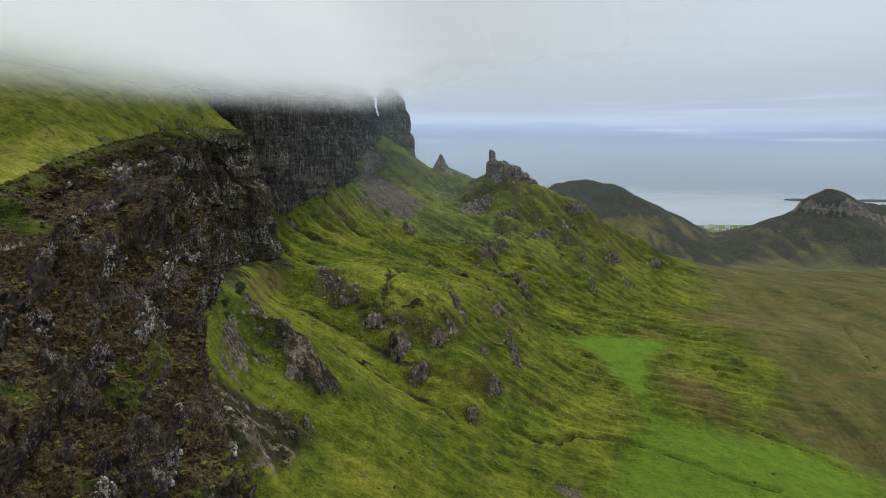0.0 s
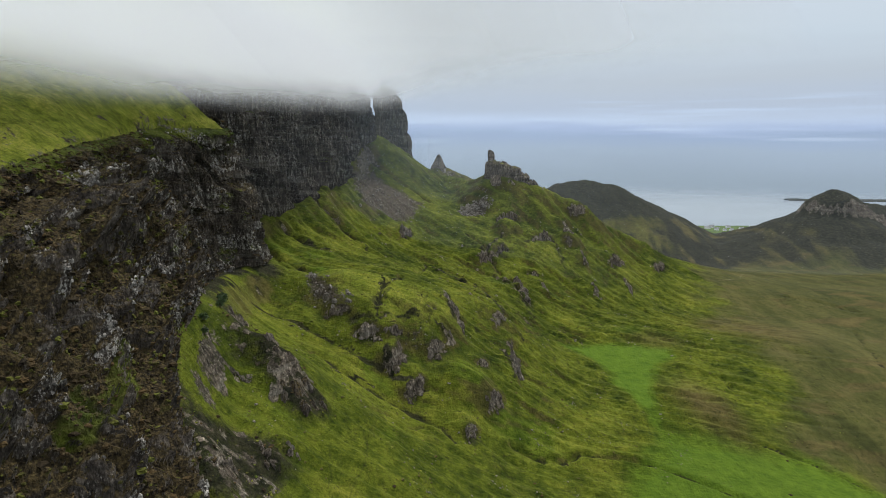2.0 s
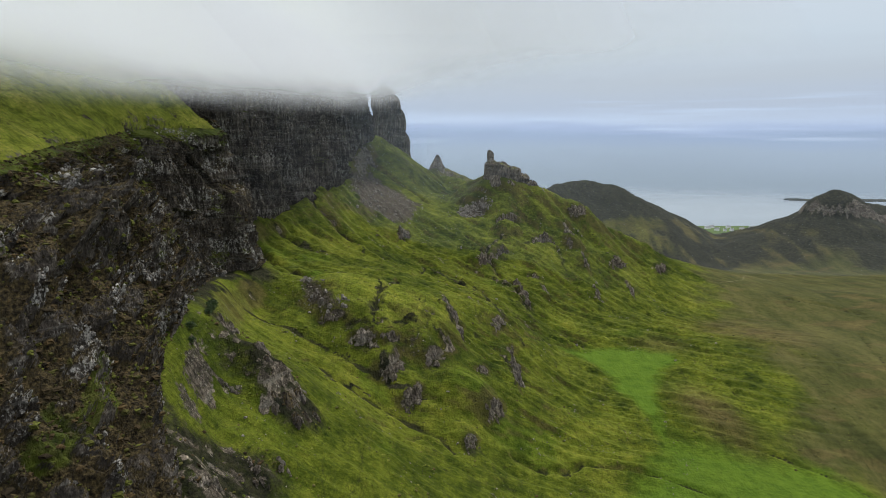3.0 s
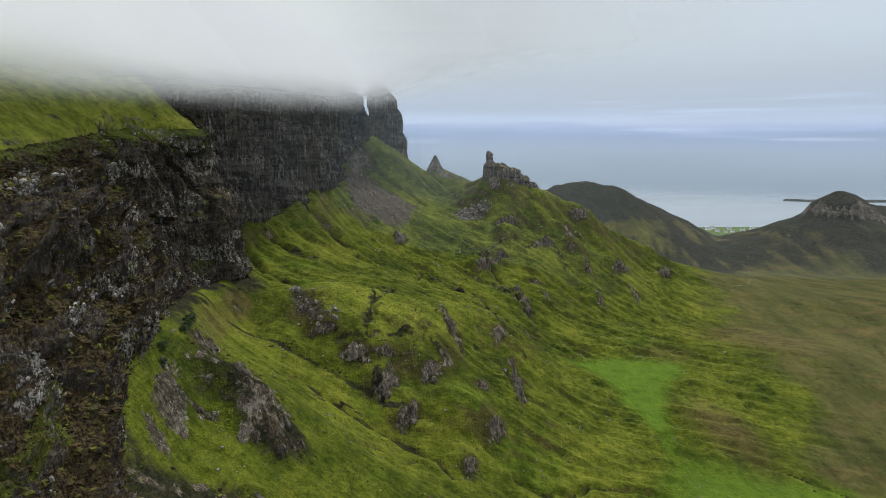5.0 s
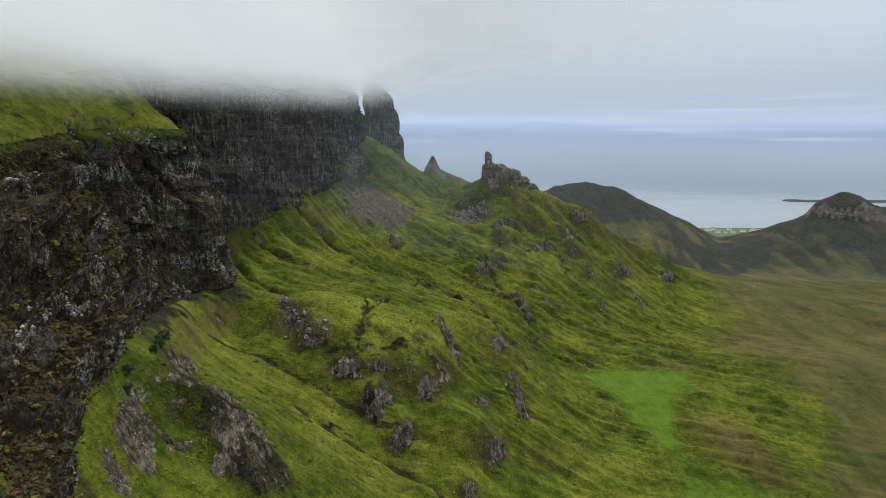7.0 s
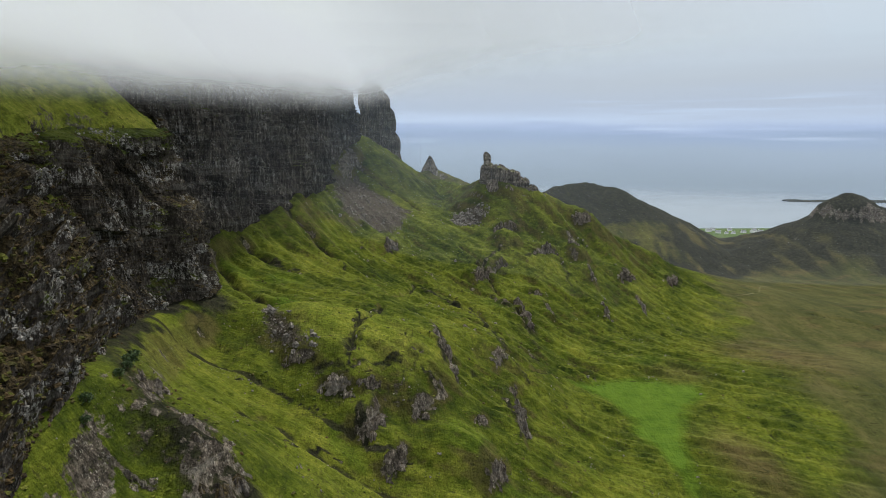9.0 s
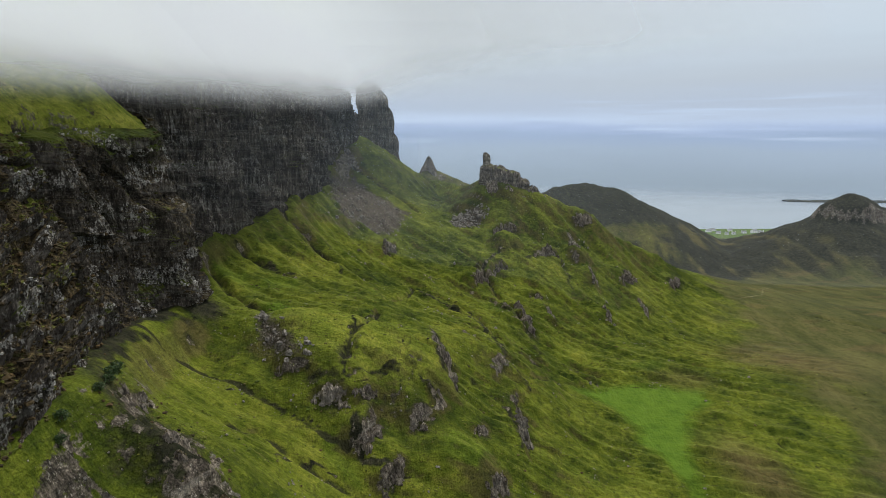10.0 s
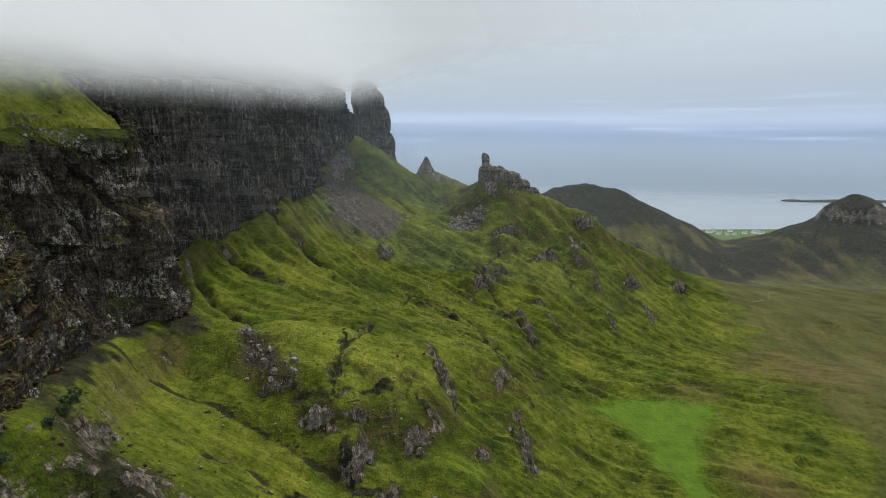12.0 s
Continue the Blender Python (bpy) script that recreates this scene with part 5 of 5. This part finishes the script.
stones("heather", "brown and olive heather clumps on the rock ledges", on_face(21, 42000, near_face, lambda c, p, g, q: 0.9 - 0.72 * c - 0.25 * sstep(320, 345, q[:, 1]), 0.35, 1.5), 21, HEATHER, 0.7, "heather")
stones("lichened_blocks", "pale lichened blocks standing out of the rock face", on_face(22, 90000, near_face, lambda c, p, g, q: 0.95 * sstep(0.2, 0.7, c) * sstep(0.1, 0.7, p) * sstep(0.0, 0.2, fbm(q[:, 1] / 9, q[:, 2] / 7, 3, 23)), 0.2, 0.95, 0.1), 22, LICHEN, 1.15)
stones("heather", "dark heather and bracken clumps on the hillside", strewn(23, 26000, -105, 270, 180, 800, lambda x, y: (x > along(FOOT, 0, y) + 2) * (0.16 * sstep(0.15, 0.45, fbm(x / 30, y / 30, 3, 24)) + 0.8 * np.maximum(inside(x, y, RIB, 5), inside(x, y, FAN, 6))) * (1 - inside(x, y, FIELD, 3)), 0.3, 1.1), 23, HEATHER, 0.5, "heather")
stones("tussocks", "green and straw-coloured grass tussocks on the slope", strewn(24, 60000, -100, 300, 200, 780, lambda x, y: (x > along(FOOT, 0, y) + 3) * 0.55 * sstep(-0.15, 0.35, fbm(x / 16, y / 16, 3, 25)) * (1 - np.maximum(inside(x, y, FIELD, 3), inside(x, y, MEADOW, 8))) * sstep(330, 180, x - 0.25 * (y - 400)), 0.25, 0.95), 24, TUSSOCK, 0.5, "grass")


# shrubs under the crags
def bush(x, y, size, seed):
    root = new("bush")
    rnd = random.Random(seed)
    bm = bmesh.new()
    for k in range(5):
        a, r = rnd.uniform(0, 6.28), size * rnd.uniform(0.2, 0.5)
        top = bm.verts.new((r * math.cos(a), r * math.sin(a), size * rnd.uniform(0.6, 0.9)))
        ring = [bm.verts.new((0.07 * size * math.cos(a + q * 2.09), 0.07 * size * math.sin(a + q * 2.09), -0.4)) for q in range(3)]
        for q in range(3):
            bm.faces.new((ring[q], ring[(q + 1) % 3], top))
    part("stem", bm, BARK, root)
    bm = bmesh.new()
    for k in range(420):
        a, u, r = rnd.uniform(0, 6.28), rnd.uniform(0.05, 1) ** 0.7, size * rnd.uniform(0.35, 1.0)
        c = Vector((r * math.cos(a) * math.sqrt(1 - 0.6 * u * u), r * math.sin(a) * math.sqrt(1 - 0.6 * u * u), size * 1.05 * u * rnd.uniform(0.75, 1.05)))
        d = [Vector((rnd.uniform(-1, 1), rnd.uniform(-1, 1), rnd.uniform(-1, 1))) * 0.17 * size for _ in range(3)]
        bm.faces.new([bm.verts.new(c + q) for q in d])
    part("foliage", bm, LEAF, root, "dense dark green leaves")
    root.matrix_basis = pose(x, y, ground_z(x, y), 0, 0, rnd.uniform(0, 360))
    return tagged(root, "dark green shrub growing under the crag", "bush", "shrubs at the cliff foot")


for k, (x, y, size) in enumerate(((-101, 290, 3.0), (-99, 284, 2.2), (-103, 297, 2.4), (-96, 273, 2.0), (-94, 250, 1.8), (-96, 255, 2.3))):
    bush(x + 5.5, y, size, 70 + k)


# ---- far shore ----
def box(bm, x0, x1, y0, y1, z0, z1):
    v = [bm.verts.new(p) for p in ((x0, y0, z0), (x1, y0, z0), (x1, y1, z0), (x0, y1, z0), (x0, y0, z1), (x1, y0, z1), (x1, y1, z1), (x0, y1, z1))]
    for f in ((3, 2, 1, 0), (4, 5, 6, 7), (0, 1, 5, 4), (1, 2, 6, 5), (2, 3, 7, 6), (3, 0, 4, 7)):
        bm.faces.new([v[k] for k in f])


def house(x, y, turn, long, deep, high):
    """A plain gabled croft house."""
    root = new("house")
    root.matrix_basis = Matrix.Identity(4)
    bm = bmesh.new()
    w, d = long / 2, deep / 2
    pts = [(-w, -d, -2), (w, -d, -2), (w, d, -2), (-w, d, -2), (-w, -d, high), (w, -d, high), (w, d, high), (-w, d, high), (-w, 0, high + d), (w, 0, high + d)]
    v = [bm.verts.new(p) for p in pts]
    for f in ((0, 1, 5, 4), (2, 3, 7, 6), (1, 2, 6, 9, 5), (3, 0, 4, 8, 7)):
        bm.faces.new([v[k] for k in f])
    part("wall", bm, WHITEWASH, root)
    bm = bmesh.new()
    for s in (-1, 1):
        q = [(-w - 0.3, s * (d + 0.4), high - 0.3), (w + 0.3, s * (d + 0.4), high - 0.3), (w + 0.3, 0, high + d + 0.15), (-w - 0.3, 0, high + d + 0.15)]
        top = [bm.verts.new(p) for p in q]
        low = [bm.verts.new((a, b, c - 0.25)) for a, b, c in q]
        bm.faces.new(top if s < 0 else top[::-1])
        bm.faces.new(low[::-1] if s < 0 else low)
        for k in range(4):
            bm.faces.new((top[k], low[k], low[(k + 1) % 4], top[(k + 1) % 4]))
    part("roof", bm, SLATE, root, "dark slate roof")
    for s in (-1, 1):
        bm = bmesh.new()
        box(bm, s * (w - 0.6) - 0.5, s * (w - 0.6) + 0.5, -0.5, 0.5, high + d - 0.8, high + d + 1.3)
        part("chimney", bm, WHITEWASH, root)
    root.matrix_basis = pose(x, y, ground_z(x, y), 0, 0, turn)
    return tagged(root, "small white croft house with a dark slate roof", "house", "houses on the green shore")


for x, y, turn, long, deep, high in ((838, 1988, 10, 18, 8, 5), (853, 1956, -20, 14, 8, 4.5), (934, 1965, 5, 14, 7, 4.5), (968, 1972, 35, 24, 10, 6), (978, 1950, -60, 16, 9, 5),
                                     (893, 1943, 20, 12, 7, 4), (860, 2013, 0, 16, 8, 4.5), (910, 2005, 15, 14, 7, 4.5), (870, 1938, -10, 10, 6, 4)):
    house(x, y, turn, long, deep, high)


def low_island():
    """A long flat skerry off the shore."""
    gx, gy = np.linspace(0, 1, 60), np.linspace(-1, 1, 21)
    U, W = np.meshgrid(gx, gy)
    wide = 42 * np.sin(np.pi * np.clip(U * 0.92 + 0.08, 0, 1)) ** 0.6 * (1 + 0.5 * fbm(U * 6, U * 0 + 3, 3, 801))
    x, y = 1770 + U * 700 - 0.35 * W * wide, 3250 - U * 60 + W * wide + 25 * fbm(U * 3, 0 * U, 2, 805)
    z = -2 + 13 * np.clip(1 - np.abs(W) ** 3, 0, 1) * (0.75 + 0.5 * fbm(U * 9, W * 2, 3, 811))
    cover = np.stack([0.5 + 0 * U.ravel(), 0 * U.ravel(), 0.3 + 0 * U.ravel()], 1)
    cover3 = np.stack([0.9 + 0 * U.ravel(), 0 * U.ravel(), 0 * U.ravel()], 1)
    ob = sheet("headland", np.stack([x.ravel(), y.ravel(), z.ravel()], 1), 21, 60, GROUND, {"cover": cover, "cover2": 0 * cover, "cover3": cover3})
    return tagged(ob, "long low dark headland lying in the sea", "headland", kind="structure")


low_island()
